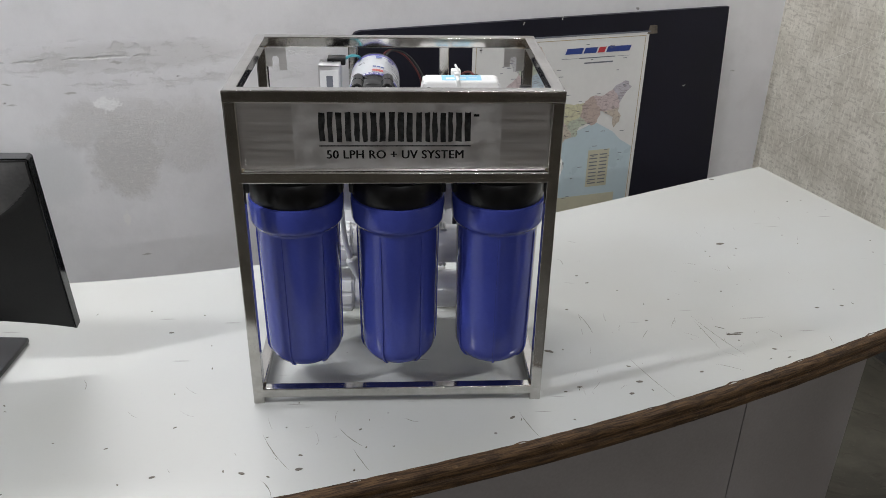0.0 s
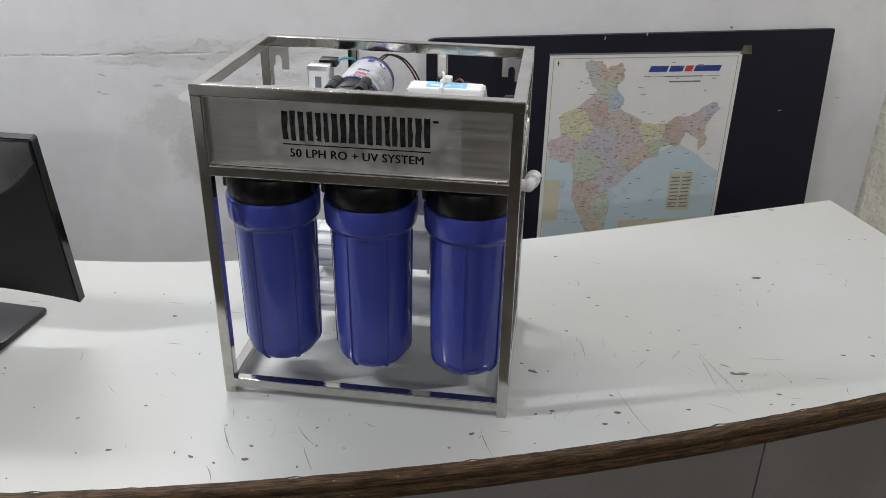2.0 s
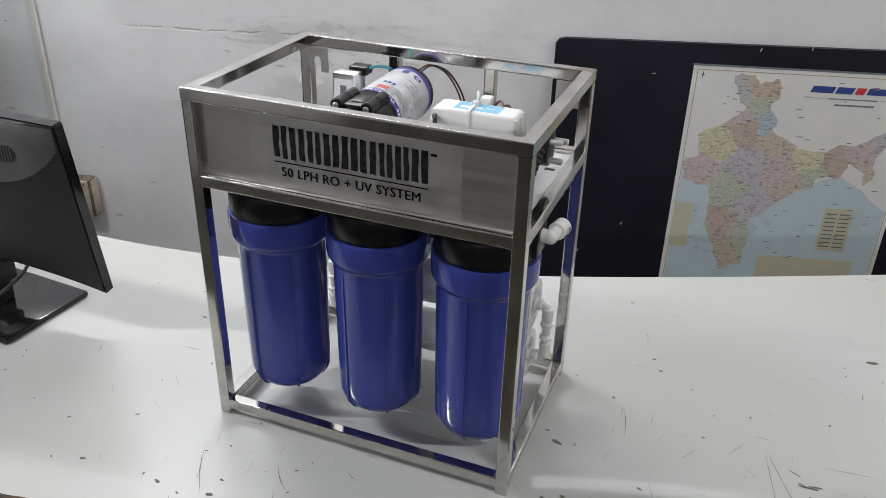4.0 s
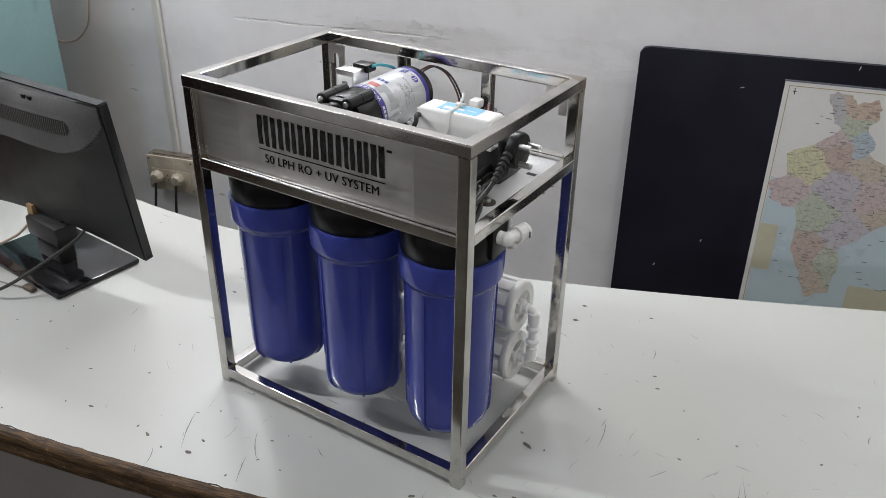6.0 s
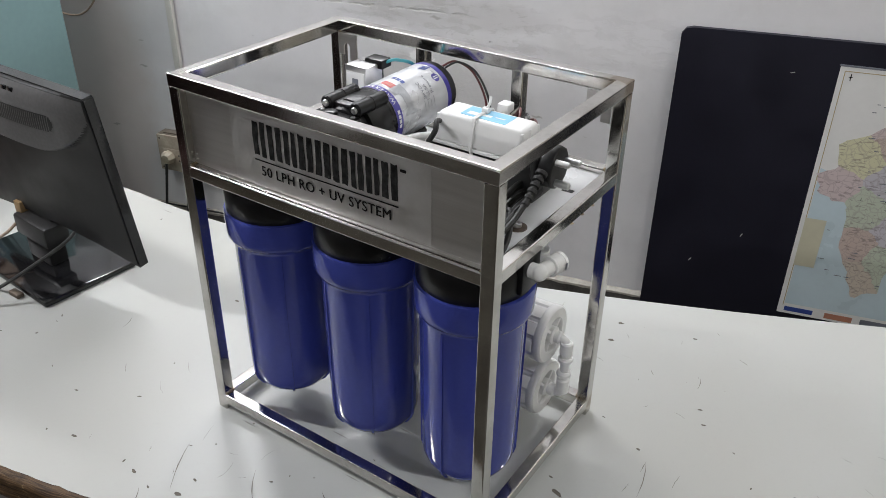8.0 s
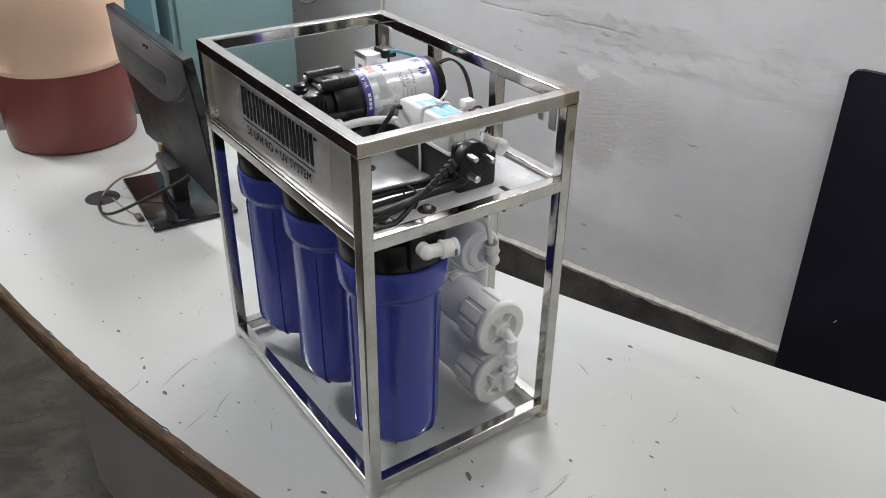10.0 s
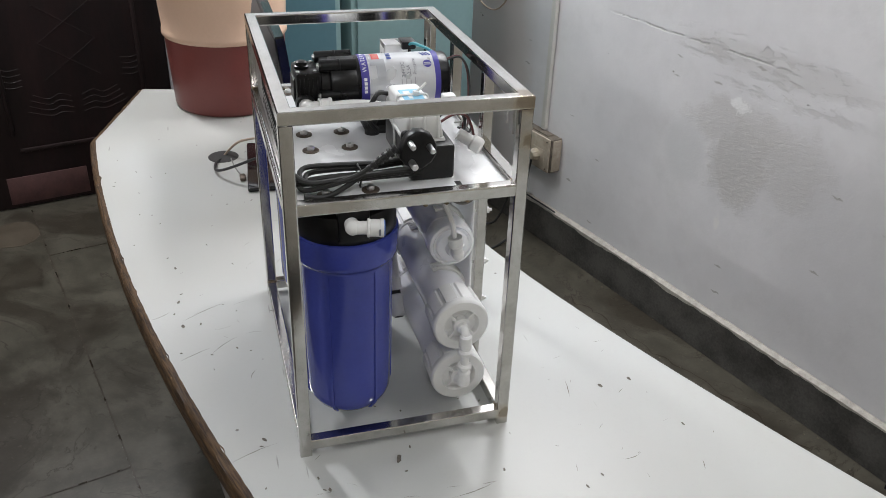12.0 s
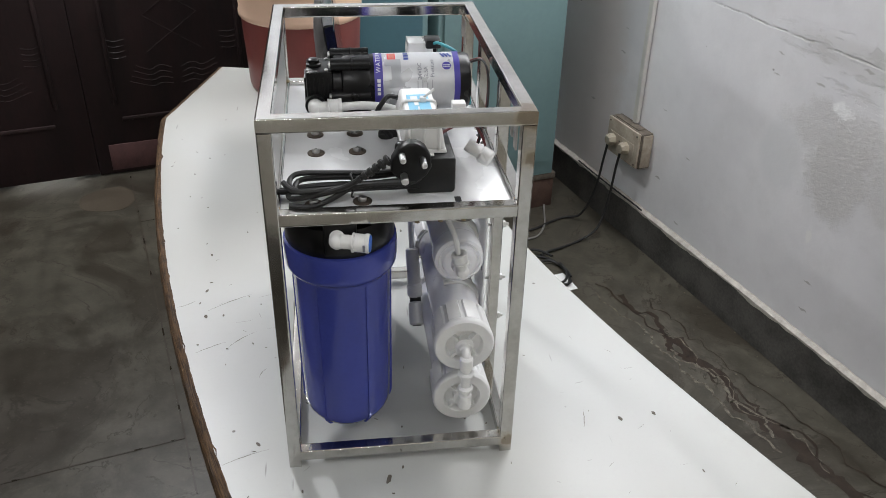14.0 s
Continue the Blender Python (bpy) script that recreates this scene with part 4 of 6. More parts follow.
# long scratches, then fine ones in loose clusters
for x, y, x2, y2 in ((0.342, 1.085, 0.390, 0.978), (0.481, 1.198, 0.499, 1.100), (0.479, 1.213, 0.538, 1.081), (0.286, 1.217, 0.299, 1.152), (0.696, 1.141, 0.694, 1.118), (0.610, 1.387, 0.609, 1.366), (0.378, 1.139, 0.395, 1.166),
                     (0.554, 1.196, 0.620, 1.203), (0.472, 1.066, 0.515, 1.047), (0.149, 0.960, 0.174, 0.896), (-0.211, 0.915, -0.166, 0.842), (-0.107, 0.927, -0.070, 0.886), (-0.086, 0.884, -0.061, 0.837), (-0.202, 0.826, -0.184, 0.794),
                     (-0.487, 1.022, -0.497, 1.048), (-0.016, 0.947, 0.005, 0.937), (0.119, 1.382, 0.156, 1.373), (0.290, 1.390, 0.284, 1.420), (0.287, 1.196, 0.286, 1.218), (0.317, 1.492, 0.334, 1.486)):
    scratch(x, y, x2, y2, rg.uniform(-0.004, 0.004), rg.uniform(0.0004, 0.0007))
for cx, cy, reach, many in ((0.52, 1.14, 0.10, 14), (-0.10, 0.87, 0.12, 9), (0.40, 1.10, 0.12, 12), (0.25, 1.42, 0.12, 12), (0.62, 1.35, 0.14, 10), (0.30, 1.00, 0.08, 8), (-0.35, 0.90, 0.14, 5), (0.05, 1.45, 0.10, 6), (0.72, 1.55, 0.12, 8)):
    lean = rg.uniform(1.2, 2.6)
    for k in range(many):
        x, y = cx + rg.gauss(0, reach * 0.6), cy + rg.gauss(0, reach * 0.5)
        if not FRONT(x) + 0.02 < y < BACK(x) - 0.02:
            continue
        a, n = rg.gauss(lean, 0.55), 0.006 + 0.03 * rg.random() ** 2
        scratch(x, y, x + n * math.cos(a), y + n * math.sin(a), rg.uniform(-0.1, 0.1) * n, rg.uniform(0.00016, 0.00034))
# round cable hole: a flat dark disc holds its shade
part("cable_hole", lathe([(0, 0.0008), (0.034, 0.0008), (0.034, 0.0)], 28, pose(-0.829, 0.946, TABLE)), RUBBER, counter, "dark disc for the shade in a round cable hole")

# ---- the water purifier on the counter ----
X0, X1, Y0, Y1, Z0, Z1, W = -0.2335, 0.1845, 0.9845, 1.2675, 0.75, 1.2175, 0.0155
MID, LOW = 1.111, 0.775                                   # tops of the middle and lower rails
purifier = thing("water_purifier", "water purifier in a polished steel frame with three blue filter bowls", "water purifier", ((X0 + X1) / 2, (Y0 + Y1) / 2, Z0))


def text_bm(body, size, spacing=1.0, bold=0.0):
    """Flat letters in the built-in font, centred, as a mesh."""
    cu = bpy.data.curves.new("letters", "FONT")
    cu.body, cu.size, cu.align_x, cu.align_y, cu.space_character = body, size, "CENTER", "CENTER", spacing
    cu.resolution_u, cu.offset = 3, bold
    ob = bpy.data.objects.new("letters", cu)
    scene.collection.objects.link(ob)
    bpy.context.view_layer.update()
    me = bpy.data.meshes.new_from_object(ob.evaluated_get(bpy.context.evaluated_depsgraph_get()))
    bm = bmesh.new()
    bm.from_mesh(me)
    bpy.data.objects.remove(ob)
    bpy.data.curves.remove(cu)
    bpy.data.meshes.remove(me)
    return bm


def tube(name, axis, a0, a1, c1, c2, mitre=0, wide=W):
    """A square tube with rounded edges along an axis, its middle at (c1, c2) of the other two; mitre cuts the ends at 45 degrees."""
    h, r = wide / 2, 0.0015
    ring = []
    for k in range(4):
        mid_angle = math.pi * (0.25 + 0.5 * k)
        cx, cy = (h - r) * math.copysign(1, math.cos(mid_angle)), (h - r) * math.copysign(1, math.sin(mid_angle))
        for a, slide in [(k, -0.0008)] + [(k + j / 3, 0.0) for j in range(4)] + [(k + 1, 0.0008)]:
            a *= math.pi * 0.5
            ring.append((cx + r * math.cos(a) - slide * math.sin(a), cy + r * math.sin(a) + slide * math.cos(a)))
    bm = bmesh.new()
    others = [n for n in range(3) if n != axis]
    ends = []
    for q, sign in ((a0, 1), (a1, -1)):
        row = []
        for p1, p2 in ring:
            co = [0, 0, 0]
            co[axis], co[others[0]], co[others[1]] = q + sign * mitre * p1, c1 + p1, c2 + p2
            row.append(bm.verts.new(co))
        ends.append(row)
    n = len(ring)
    for k in range(n):
        bm.faces.new((ends[0][k], ends[0][(k + 1) % n], ends[1][(k + 1) % n], ends[1][k]))
    bm.faces.new(ends[0][::-1])
    bm.faces.new(ends[1])
    return part(name, bm, STEEL, purifier, sharp=38)


e, H = 0.0004, W / 2
for x in (X0 + H, X1 - H):
    for y in (Y0 + H, Y1 - H):
        tube("frame_post", 2, Z0, Z1 - W, x, y)
for y, way in ((Y0 + H, 1), (Y1 - H, -1)):                 # the top ring, mitred at its corners
    tube("frame_rail", 0, X0 + H, X1 - H, y, Z1 - H, way)
for x, way in ((X0 + H, 1), (X1 - H, -1)):
    tube("frame_rail", 1, Y0 + H, Y1 - H, x, Z1 - H, way)
for z in (MID - H, LOW - H):
    for y in (Y0 + H, Y1 - H):
        tube("frame_rail", 0, X0 + W - 0.0015, X1 - W + 0.0015, y, z, 0, W - e)
    for x in (X0 + H, X1 - H):
        tube("frame_rail", 1, Y0 + W - 0.0015, Y1 - W + 0.0015, x, z, 0, W - e)
for x in (-0.0965 + H, 0.0405 + H):
    tube("back_post", 2, LOW - 0.0015, Z1 - W + 0.0015, x, Y1 - H, 0, W - 2 * e)

# weld beads where the tubes meet
for x in (X0 + W, X1 - W):
    for y in (Y0 + W, Y1 - W):
        for z in (LOW, MID, Z1 - W):
            s = 1 if x < 0 else -1
            q = 1 if y < 1.1 else -1
            bead = lathe([(0, -0.0016), (0.0016, 0), (0, 0.0016)], 8, pose(x + s * 0.001, y - q * 0.006, z))
            cable([(x + s * 0.0006, y - q * 0.014, z + 0.0004), (x + s * 0.0010, y - q * 0.007, z + 0.0008), (x + s * 0.0006, y + q * 0.0006, z + 0.0004)], 0.0013, 6, 4, bead)
            part("weld_bead", bead, WELD, purifier, "brown heat-stained weld")
for x in (0.10, 0.125, 0.15):
    part("weld_bead", lathe([(0, -0.002), (0.003, 0), (0, 0.002)], 8, pose(X1 - 0.002, Y0 + 0.06 + x, MID - W - 0.0008)), WELD, purifier, "brown heat-stained weld")

# name panel, set back in the frame, with a worn print
panel = part("front_panel", box(X0 + W, X1 - W, 0.9945, 0.9960, MID, Z1 - W), BRUSHED, purifier, "brushed steel name panel")
lip = box(X0 + W, X1 - W, 0.988, 0.9945, MID, MID + 0.0012, 0.0004)
part("panel_lip", lip, STEEL, panel)
part("clear_film", box(-0.152, 0.108, 0.9942, 0.9946, MID + 0.003, Z1 - W - 0.004), STICKER, panel, "dull rectangle of old film glue")
on_panel = Matrix.Translation((0, 0.9940, 0)) @ UPRIGHT
line = prism([(-0.120, 1.1428), (0.070, 1.1428), (0.070, 1.1442), (-0.120, 1.1442)], 0, 0.0003, on_panel)
part("underline", line, INK, panel)
# the name, as plain upright bars
x = -0.1195
wear = random.Random(5)
for k, w in enumerate((0.0175, 0.0195, 0.0165, 0.0190, 0.0195, 0.0190, 0.0160, 0.0160, 0.0185)):
    lo, hi = 1.1490, 1.1872
    for x0 in (x, x + w * 0.60):
        b = w * (0.40 if x0 == x else 0.38)
        edge = [(x0, lo), (x0 + b * 0.5, lo), (x0 + b, lo), (x0 + b, lo * 0.6 + hi * 0.4), (x0 + b, lo * 0.3 + hi * 0.7), (x0 + b, hi), (x0 + b * 0.5, hi), (x0, hi), (x0, lo * 0.4 + hi * 0.6), (x0, lo * 0.7 + hi * 0.3)]
        worn = [(p + wear.uniform(-0.0008, 0.0008), q + wear.uniform(-0.0009, 0.0009)) for p, q in edge]
        part("name_block", prism(worn, 0, 0.0003, on_panel), LOGO_INK, panel, "worn black bar of the name")
    x += w + 0.0034
part("mark_bar", prism([(0.0725, 1.182), (0.0795, 1.182), (0.0795, 1.185), (0.0725, 1.185)], 0, 0.0003, on_panel), INK, panel)
words = bmesh.new()
for k, (dx, dz) in enumerate(((-0.00045, 0.0), (0.0, 0.0002), (0.00045, 0.0))):
    one = text_bm("50 LPH RO + UV SYSTEM", 0.0160, 1.05)
    xs = [v.co.x for v in one.verts]
    grow = 0.172 / (max(xs) - min(xs))
    bmesh.ops.transform(one, matrix=on_panel @ Matrix.Translation((-0.025 + dx, 1.1315 + dz, 0.0003 + 0.00012 * k)) @ Matrix.Diagonal((grow, max(grow, 1.0), 1, 1)), verts=one.verts)
    merge(words, one)
part("print", words, INK, panel, "black printed words")
for zz in (1.118, 1.124):
    part("rivet", rod((X0 + W + 0.004, 0.9945, zz), (X0 + W + 0.004, 0.9925, zz), 0.0012, 8), COIL, panel)

# hanging brackets with keyhole slots
for x in (X0 + W, X1 - W - 0.030):
    w, z = 0.030, Z1 - W
    poly = [(x, z), (x, z - 0.028), (x + 0.009, z - 0.028), (x + 0.009, z - 0.016), (x + 0.0115, z - 0.0125), (x + 0.0165, z - 0.0125), (x + 0.019, z - 0.016), (x + 0.019, z - 0.034), (x + w, z - 0.034), (x + w, z)]
    part("hanging_bracket", prism(poly[::-1], 0, 0.002, Matrix.Translation((0, Y1 - W - 0.001, 0)) @ UPRIGHT), BRUSHED, purifier, "steel bracket with a slot")

# shelf plate with bolts
TRAY = 1.1045
shelf = part("shelf_plate", box(X0 + W, X1 - W, Y0 + W, Y1 - W, TRAY - 0.002, TRAY, 0.0004), PLATE, purifier, "white coated shelf plate")
# the slot is a thin dark sheet, coloured like the shade in it
part("slot", prism([(0.147, 1.189), (0.160, 1.189), (0.160, 1.196), (0.147, 1.196)], TRAY, TRAY + 0.0003), RUBBER, shelf)
for bx, by in ((0.02, 1.038), (0.019, 1.088), (-0.035, 1.037), (-0.036, 1.087), (0.152, 1.036), (0.149, 1.088), (-0.118, 1.037), (-0.118, 1.088), (-0.205, 1.037), (-0.205, 1.088)):
    washer = part("washer", lathe([(0, 0), (0.0105, 0), (0.0105, 0.0012), (0.009, 0.0018), (0, 0.0018)], 20, pose(bx, by, TRAY)), RUST, shelf, "rusty steel washer")
    part("bolt", lathe([(0.0048, 0), (0.0048, 0.003), (0.0040, 0.0044), (0.0014, 0.0048), (0.0014, 0.0036), (0, 0.0036)], 12, pose(bx, by, TRAY + 0.0018)), COIL, washer, "zinc-plated screw head")

# ---- three filter bowls under the shelf ----
FY = 1.062
BOWL = [(0, 0.7915), (0.037, 0.7915), (0.0415, 0.7925), (0.0465, 0.7965), (0.0515, 0.8045), (0.0538, 0.8110), (0.0545, 0.8190), (0.0552, 0.860), (0.0572, 1.0060), (0.0579, 1.0095), (0.0598, 1.0120), (0.0628, 1.0145), (0.0642, 1.0172), (0.0648, 1.0215), (0.0651, 1.0290), (0.0655, 1.0455),
        (0.0647, 1.0495), (0.060, 1.0510)]


def rib_bm(cx, a):
    """A flat upstanding rib down the side of a bowl and over its bottom edge."""
    bm = bmesh.new()
    rows = []
    for r, z, lift in ((0.0375, 0.7915, 0.0016), (0.0420, 0.7923, 0.0020), (0.0470, 0.7962, 0.0022), (0.0520, 0.8043, 0.0022), (0.0545, 0.8125, 0.0020), (0.0552, 0.8300, 0.0017), (0.0560, 0.920, 0.0015), (0.0570, 0.996, 0.0014), (0.0571, 1.0055, 0.0004)):
        row = []
        for side, out in ((-1.5, -0.0015), (-1.3, lift), (1.3, lift), (1.5, -0.0015)):
            low = 1.0 if z < 0.80 else 0.0
            d = side * 0.0011
            q = r + out * (1 - 0.6 * low)
            row.append(bm.verts.new((cx + q * math.cos(a) - d * math.sin(a), FY + q * math.sin(a) + d * math.cos(a), z - (out if out > 0 else 0) * 0.7 * low)))
        rows.append(row)
    for p, q in zip(rows, rows[1:]):
        for j in range(3):
            bm.faces.new((p[j], p[j + 1], q[j + 1], q[j]))
    bm.faces.new(rows[0][::-1])
    bm.faces.new(rows[-1])
    return bm


def filter_bowl(cx, first):
    bowl = part("filter_bowl", lathe(BOWL, 72, pose(cx, FY, 0)), BLUE, purifier, "ribbed dark blue plastic filter bowl", sharp=40)
    for k in range(6):
        part("rib", rib_bm(cx, radians(first - 90 + 60 * k)), BLUE, bowl, sharp=25)
    cap = lathe([(0.0585, 1.046), (0.0625, 1.0515), (0.0625, 1.078), (0.0605, 1.084), (0.050, 1.090), (0.044, 1.092), (0.044, TRAY - 0.0022), (0, TRAY - 0.0022)], 48, pose(cx, FY, 0))
    for s in (-1, 1):
        box(cx + s * 0.057 - 0.009, cx + s * 0.057 + 0.009, FY - 0.018, FY + 0.018, 1.056, 1.099, 0.003, bm=cap)
    part("cap", cap, BLACK, bowl, "black plastic filter cap", sharp=40)
    return bowl


bowls = [filter_bowl(cx, first) for cx, first in ((-0.1625, -18), (-0.0230, -25), (0.1170, -2))]
for k, cx in enumerate((-0.093, 0.046)):
    nip = rod((cx - 0.008, FY, 1.078), (cx + 0.008, FY, 1.078), 0.011, 16)
    lathe([(0.011, -0.003), (0.0145, -0.003), (0.0145, 0.003), (0.011, 0.003)], 6, along((cx, FY, 1.078), (cx + 1, FY, 1.078)), nip)
    part("nipple", nip, IVORY, bowls[k], "pale joining nipple")


def elbow(p, q, r, name, parent, corner, collet=None, label="white plastic elbow fitting"):
    """A push-in elbow from p over a corner to q."""
    run = (Vector(corner) - Vector(p)).normalized()
    bm = rod(p, corner, r * 0.78, 16, 0.001)
    rod(p, Vector(p) + run * r * 0.45, r * 1.18, 22, r * 0.2, bm)
    lathe([(0.86 * r * math.sin(math.pi * k / 10), -0.86 * r * math.cos(math.pi * k / 10)) for k in range(11)], 18, pose(*corner), bm)
    d = (Vector(q) - Vector(corner))
    rod(corner, q, r * 0.74, 18, 0.001, bm)
    rod(Vector(corner) + d * 0.46, Vector(corner) + d * 0.54, r * 1.04, 20, 0.0006, bm)
    rod(Vector(corner) + d * 0.52, q, r * 0.96, 20, 0.0012, bm)
    rod(Vector(corner) + d * 0.86, q, r * 1.02, 20, 0.0006, bm)
    ob = part(name, bm, WHITE, parent, label, sharp=40)
    if collet:
        end = Vector(q)
        part("collet", rod(end, end + d.normalized() * 0.003, r * 0.95, 16, 0.0005), collet, ob)
    return ob


elbow((0.178, 1.0585, 1.0815), (0.1990, 1.0925, 1.0805), 0.0104, "outlet_elbow", bowls[2], (0.1925, 1.0585, 1.0815))
part("collar", rod((0.1990, 1.0923, 1.0805), (0.1993, 1.0938, 1.0805), 0.0092, 16, 0.0004), BLUEFIT, bowls[2], "blue locking collar")
# grey chip drawn for the shade in the elbow's slot
part("slot", box(0.2080, 0.2092, 1.0845, 1.0870, 1.0765, 1.0840), GREYPRINT, bowls[2])
elbow((-0.224, FY, 1.078), (-0.238, 1.10, 1.078), 0.0125, "inlet_elbow", bowls[0], (-0.238, FY, 1.078))

# ---- membrane housings behind the bowls ----
MY = 1.2075


def membrane(z, x0, x1):
    body = part("membrane_housing", rod((x0 + 0.03, MY, z), (x1 - 0.03, MY, z), 0.0315, 32, 0.001), MILKY, purifier, "milky white membrane housing")
    for s, x in ((1, x1), (-1, x0)):
        m = along((x - s * 0.055, MY, z), (x, MY, z))
        cap = lathe([(0.0315, 0), (0.0328, 0.0006), (0.0338, 0.0040), (0.0340, 0.0046), (0.0352, 0.0425), (0.0368, 0.0436), (0.0380, 0.0460), (0.0380, 0.0515), (0.0372, 0.0532), (0.0355, 0.0548), (0.0240, 0.0552), (0.0228, 0.0540), (0.0218, 0.0460), (0.0110, 0.0460), (0.0115, 0.0565), (0.0085, 0.058), (0, 0.058)], 120, m, flute=(0.0042, 0.043, 10, 0.0024))
        for k in range(4):
            a = math.pi * (k / 2 + 0.25)
            box(0.010, 0.023, -0.0017, 0.0017, 0.0458, 0.0545, bm=cap, m=m @ Matrix.Rotation(a, 4, "Z"))
        part("end_cap", cap, WHITE, body, "ribbed white end cap", sharp=40)
    return body


mid = membrane(0.895, -0.150, 0.147)
low = membrane(0.8105, -0.150, 0.144)


def beaded(pts, r, name, parent, material, beads, label=""):
    """A tube with wider sleeves pushed over it."""
    ob = part(name, cable(pts, r, 10, 8), material, parent, label, sharp=40)
    for p, q, br in beads:
        part("sleeve", rod(p, q, br, 14, br * 0.25), material, ob)
    return ob


for s, x in ((1, 0.146), (-1, -0.150)):
    beaded([(x, MY, 0.895), (x + s * 0.014, MY, 0.895), (x + s * 0.020, MY, 0.886), (x + s * 0.020, MY, 0.855), (x + s * 0.020, MY, 0.820), (x + s * 0.013, MY, 0.8105), (x, MY, 0.8105)], 0.0058, "link_tube", purifier, WHITE,
           [((x, MY, 0.895), (x + s * 0.012, MY, 0.895), 0.0080), ((x + s * 0.020, MY, 0.893), (x + s * 0.020, MY, 0.873), 0.0082), ((x + s * 0.020, MY, 0.870), (x + s * 0.020, MY, 0.862), 0.0095),
            ((x + s * 0.020, MY, 0.848), (x + s * 0.020, MY, 0.840), 0.0095), ((x + s * 0.020, MY, 0.836), (x + s * 0.020, MY, 0.813), 0.0082), ((x, MY, 0.8105), (x + s * 0.012, MY, 0.8105), 0.0080)], "white linking tube")

# slimmer in-line filter above them
UZ = 0.990
inline = part("inline_filter", lathe([(0, 0), (0.009, 0), (0.010, 0.012), (0.021, 0.016), (0.0285, 0.024), (0.030, 0.030), (0.030, 0.045), (0.0290, 0.047), (0.0290, 0.205), (0.0300, 0.206), (0.0312, 0.210), (0.0312, 0.226), (0.0298, 0.2325), (0.0265, 0.2345), (0.0250, 0.2325), (0.0225, 0.2325), (0.0212, 0.2380), (0.0170, 0.2410), (0.012, 0.2415), (0.010, 0.250), (0, 0.250)], 48, along((-0.135, 1.2055, UZ), (0.115, 1.2055, UZ))), MILKY, purifier, "milky white in-line filter", sharp=40)
elbow((0.108, 1.2055, UZ), (0.124, 1.2005, UZ + 0.026), 0.0095, "inline_elbow", inline, (0.124, 1.2055, UZ))
part("riser_tube", cable([(0.124, 1.2005, UZ + 0.02), (0.1235, 1.195, UZ + 0.05), (0.116, 1.180, UZ + 0.085), (0.108, 1.168, TRAY - 0.002)], 0.0034, 10, 8), WHITE, inline)
part("hook_tube", cable([(0.150, 1.183, TRAY - 0.002), (0.150, 1.188, 1.083), (0.152, 1.200, 1.078), (0.154, 1.211, 1.085), (0.154, 1.214, TRAY - 0.002)], 0.0028, 8, 8), GREYCABLE, inline)
back = part("mounting_plate", box(-0.115, 0.066, 1.2425, 1.2455, 0.862, 1.098, 0.001), MILKY, purifier, "white plastic mounting plate")
for x in (-0.08, 0.045):
    for z, r in ((UZ, 0.0295), (0.895, 0.0335)):
        clip = bmesh.new()
        pts = [(x, 1.2055 + r * math.cos(a), z + r * math.sin(a)) for a in [math.pi * (0.62 - 1.24 * k / 12) for k in range(13)]]
        for dx in (-0.006, 0.0, 0.006):
            cable([(p[0] + dx, p[1], p[2]) for p in pts], 0.0032, 6, 2, clip)
        part("clip", clip, WHITE, back, "white holding clip")
# holes in the plate as flat grey discs, their shade put into colour
for hx, hz in ((0.055, 1.075), (0.055, 0.95), (-0.02, 1.06), (0.02, 1.075)):
    part("hole", rod((hx, 1.2421, hz), (hx, 1.2426, hz), 0.004, 12), GREYPRINT, back)
for z in (0.868, 0.93, 1.01):
    bolt = rod((0.0483, 1.2455, z), (0.0483, Y1 + 0.008, z), 0.0022, 8)
    rod((0.0483, Y1, z), (0.0483, Y1 + 0.004, z), 0.0045, 6, 0, bolt)
    part("bolt", bolt, COIL, back, "steel bolt and nut")

# drain restrictor hanging aslant behind the bowls
drain = beaded([(-0.110, 1.160, TRAY - 0.002), (-0.110, 1.162, 1.02), (-0.106, 1.165, 0.93), (-0.095, 1.166, 0.885), (-0.060, 1.168, 0.816)], 0.0042, "drain_restrictor", purifier, WHITE,
               [((-0.110, 1.160, 1.098), (-0.110, 1.160, 1.080), 0.0092), ((-0.0985, 1.166, 0.892), (-0.0710, 1.1676, 0.838), 0.0098), ((-0.0750, 1.1674, 0.8455), (-0.0655, 1.1678, 0.8265), 0.0112), ((-0.0620, 1.168, 0.8205), (-0.0385, 1.168, 0.7945), 0.0108)], "white drain restrictor tube")
part("seal", rod((-0.0655, 1.1678, 0.8265), (-0.0620, 1.168, 0.8205), 0.0085, 14), RUBBER, drain, "dark rubber joint")
# dark disc closes the tube and carries the shade of its bore
part("opening", rod((-0.0386, 1.168, 0.7946), (-0.0379, 1.168, 0.7938), 0.0064, 14), RUBBER, drain, "dark disc for the shade inside the open end")
part("support_pin", rod((0.02, 1.206, 1.095), (0.02, 1.206, 1.05), 0.003, 8), WHITE, drain)

# ---- booster pump ----
PX, PZ, PR = -0.055, 1.1655, 0.0355
motor = part("pump_motor", lathe([(0, 0), (0.0335, 0), (PR - 0.0005, 0.002), (PR - 0.0005, 0.122), (0.033, 0.1265), (0.012, 0.1275), (0.012, 0.130), (0, 0.130)], 48, along((PX, 1.106, PZ), (PX, 1.3, PZ))), BLACK, purifier, "black cylindrical booster pump motor")
wrap = along((PX, 1.113, PZ), (PX, 1.3, PZ))
part("label", lathe([(PR, 0), (PR, 0.106)], 48, wrap), FILM, motor, "silver printed label")
part("label_band", lathe([(PR + 0.0002, 0), (PR + 0.0002, 0.0105)], 48, wrap), VIOLET, motor, "violet label border")
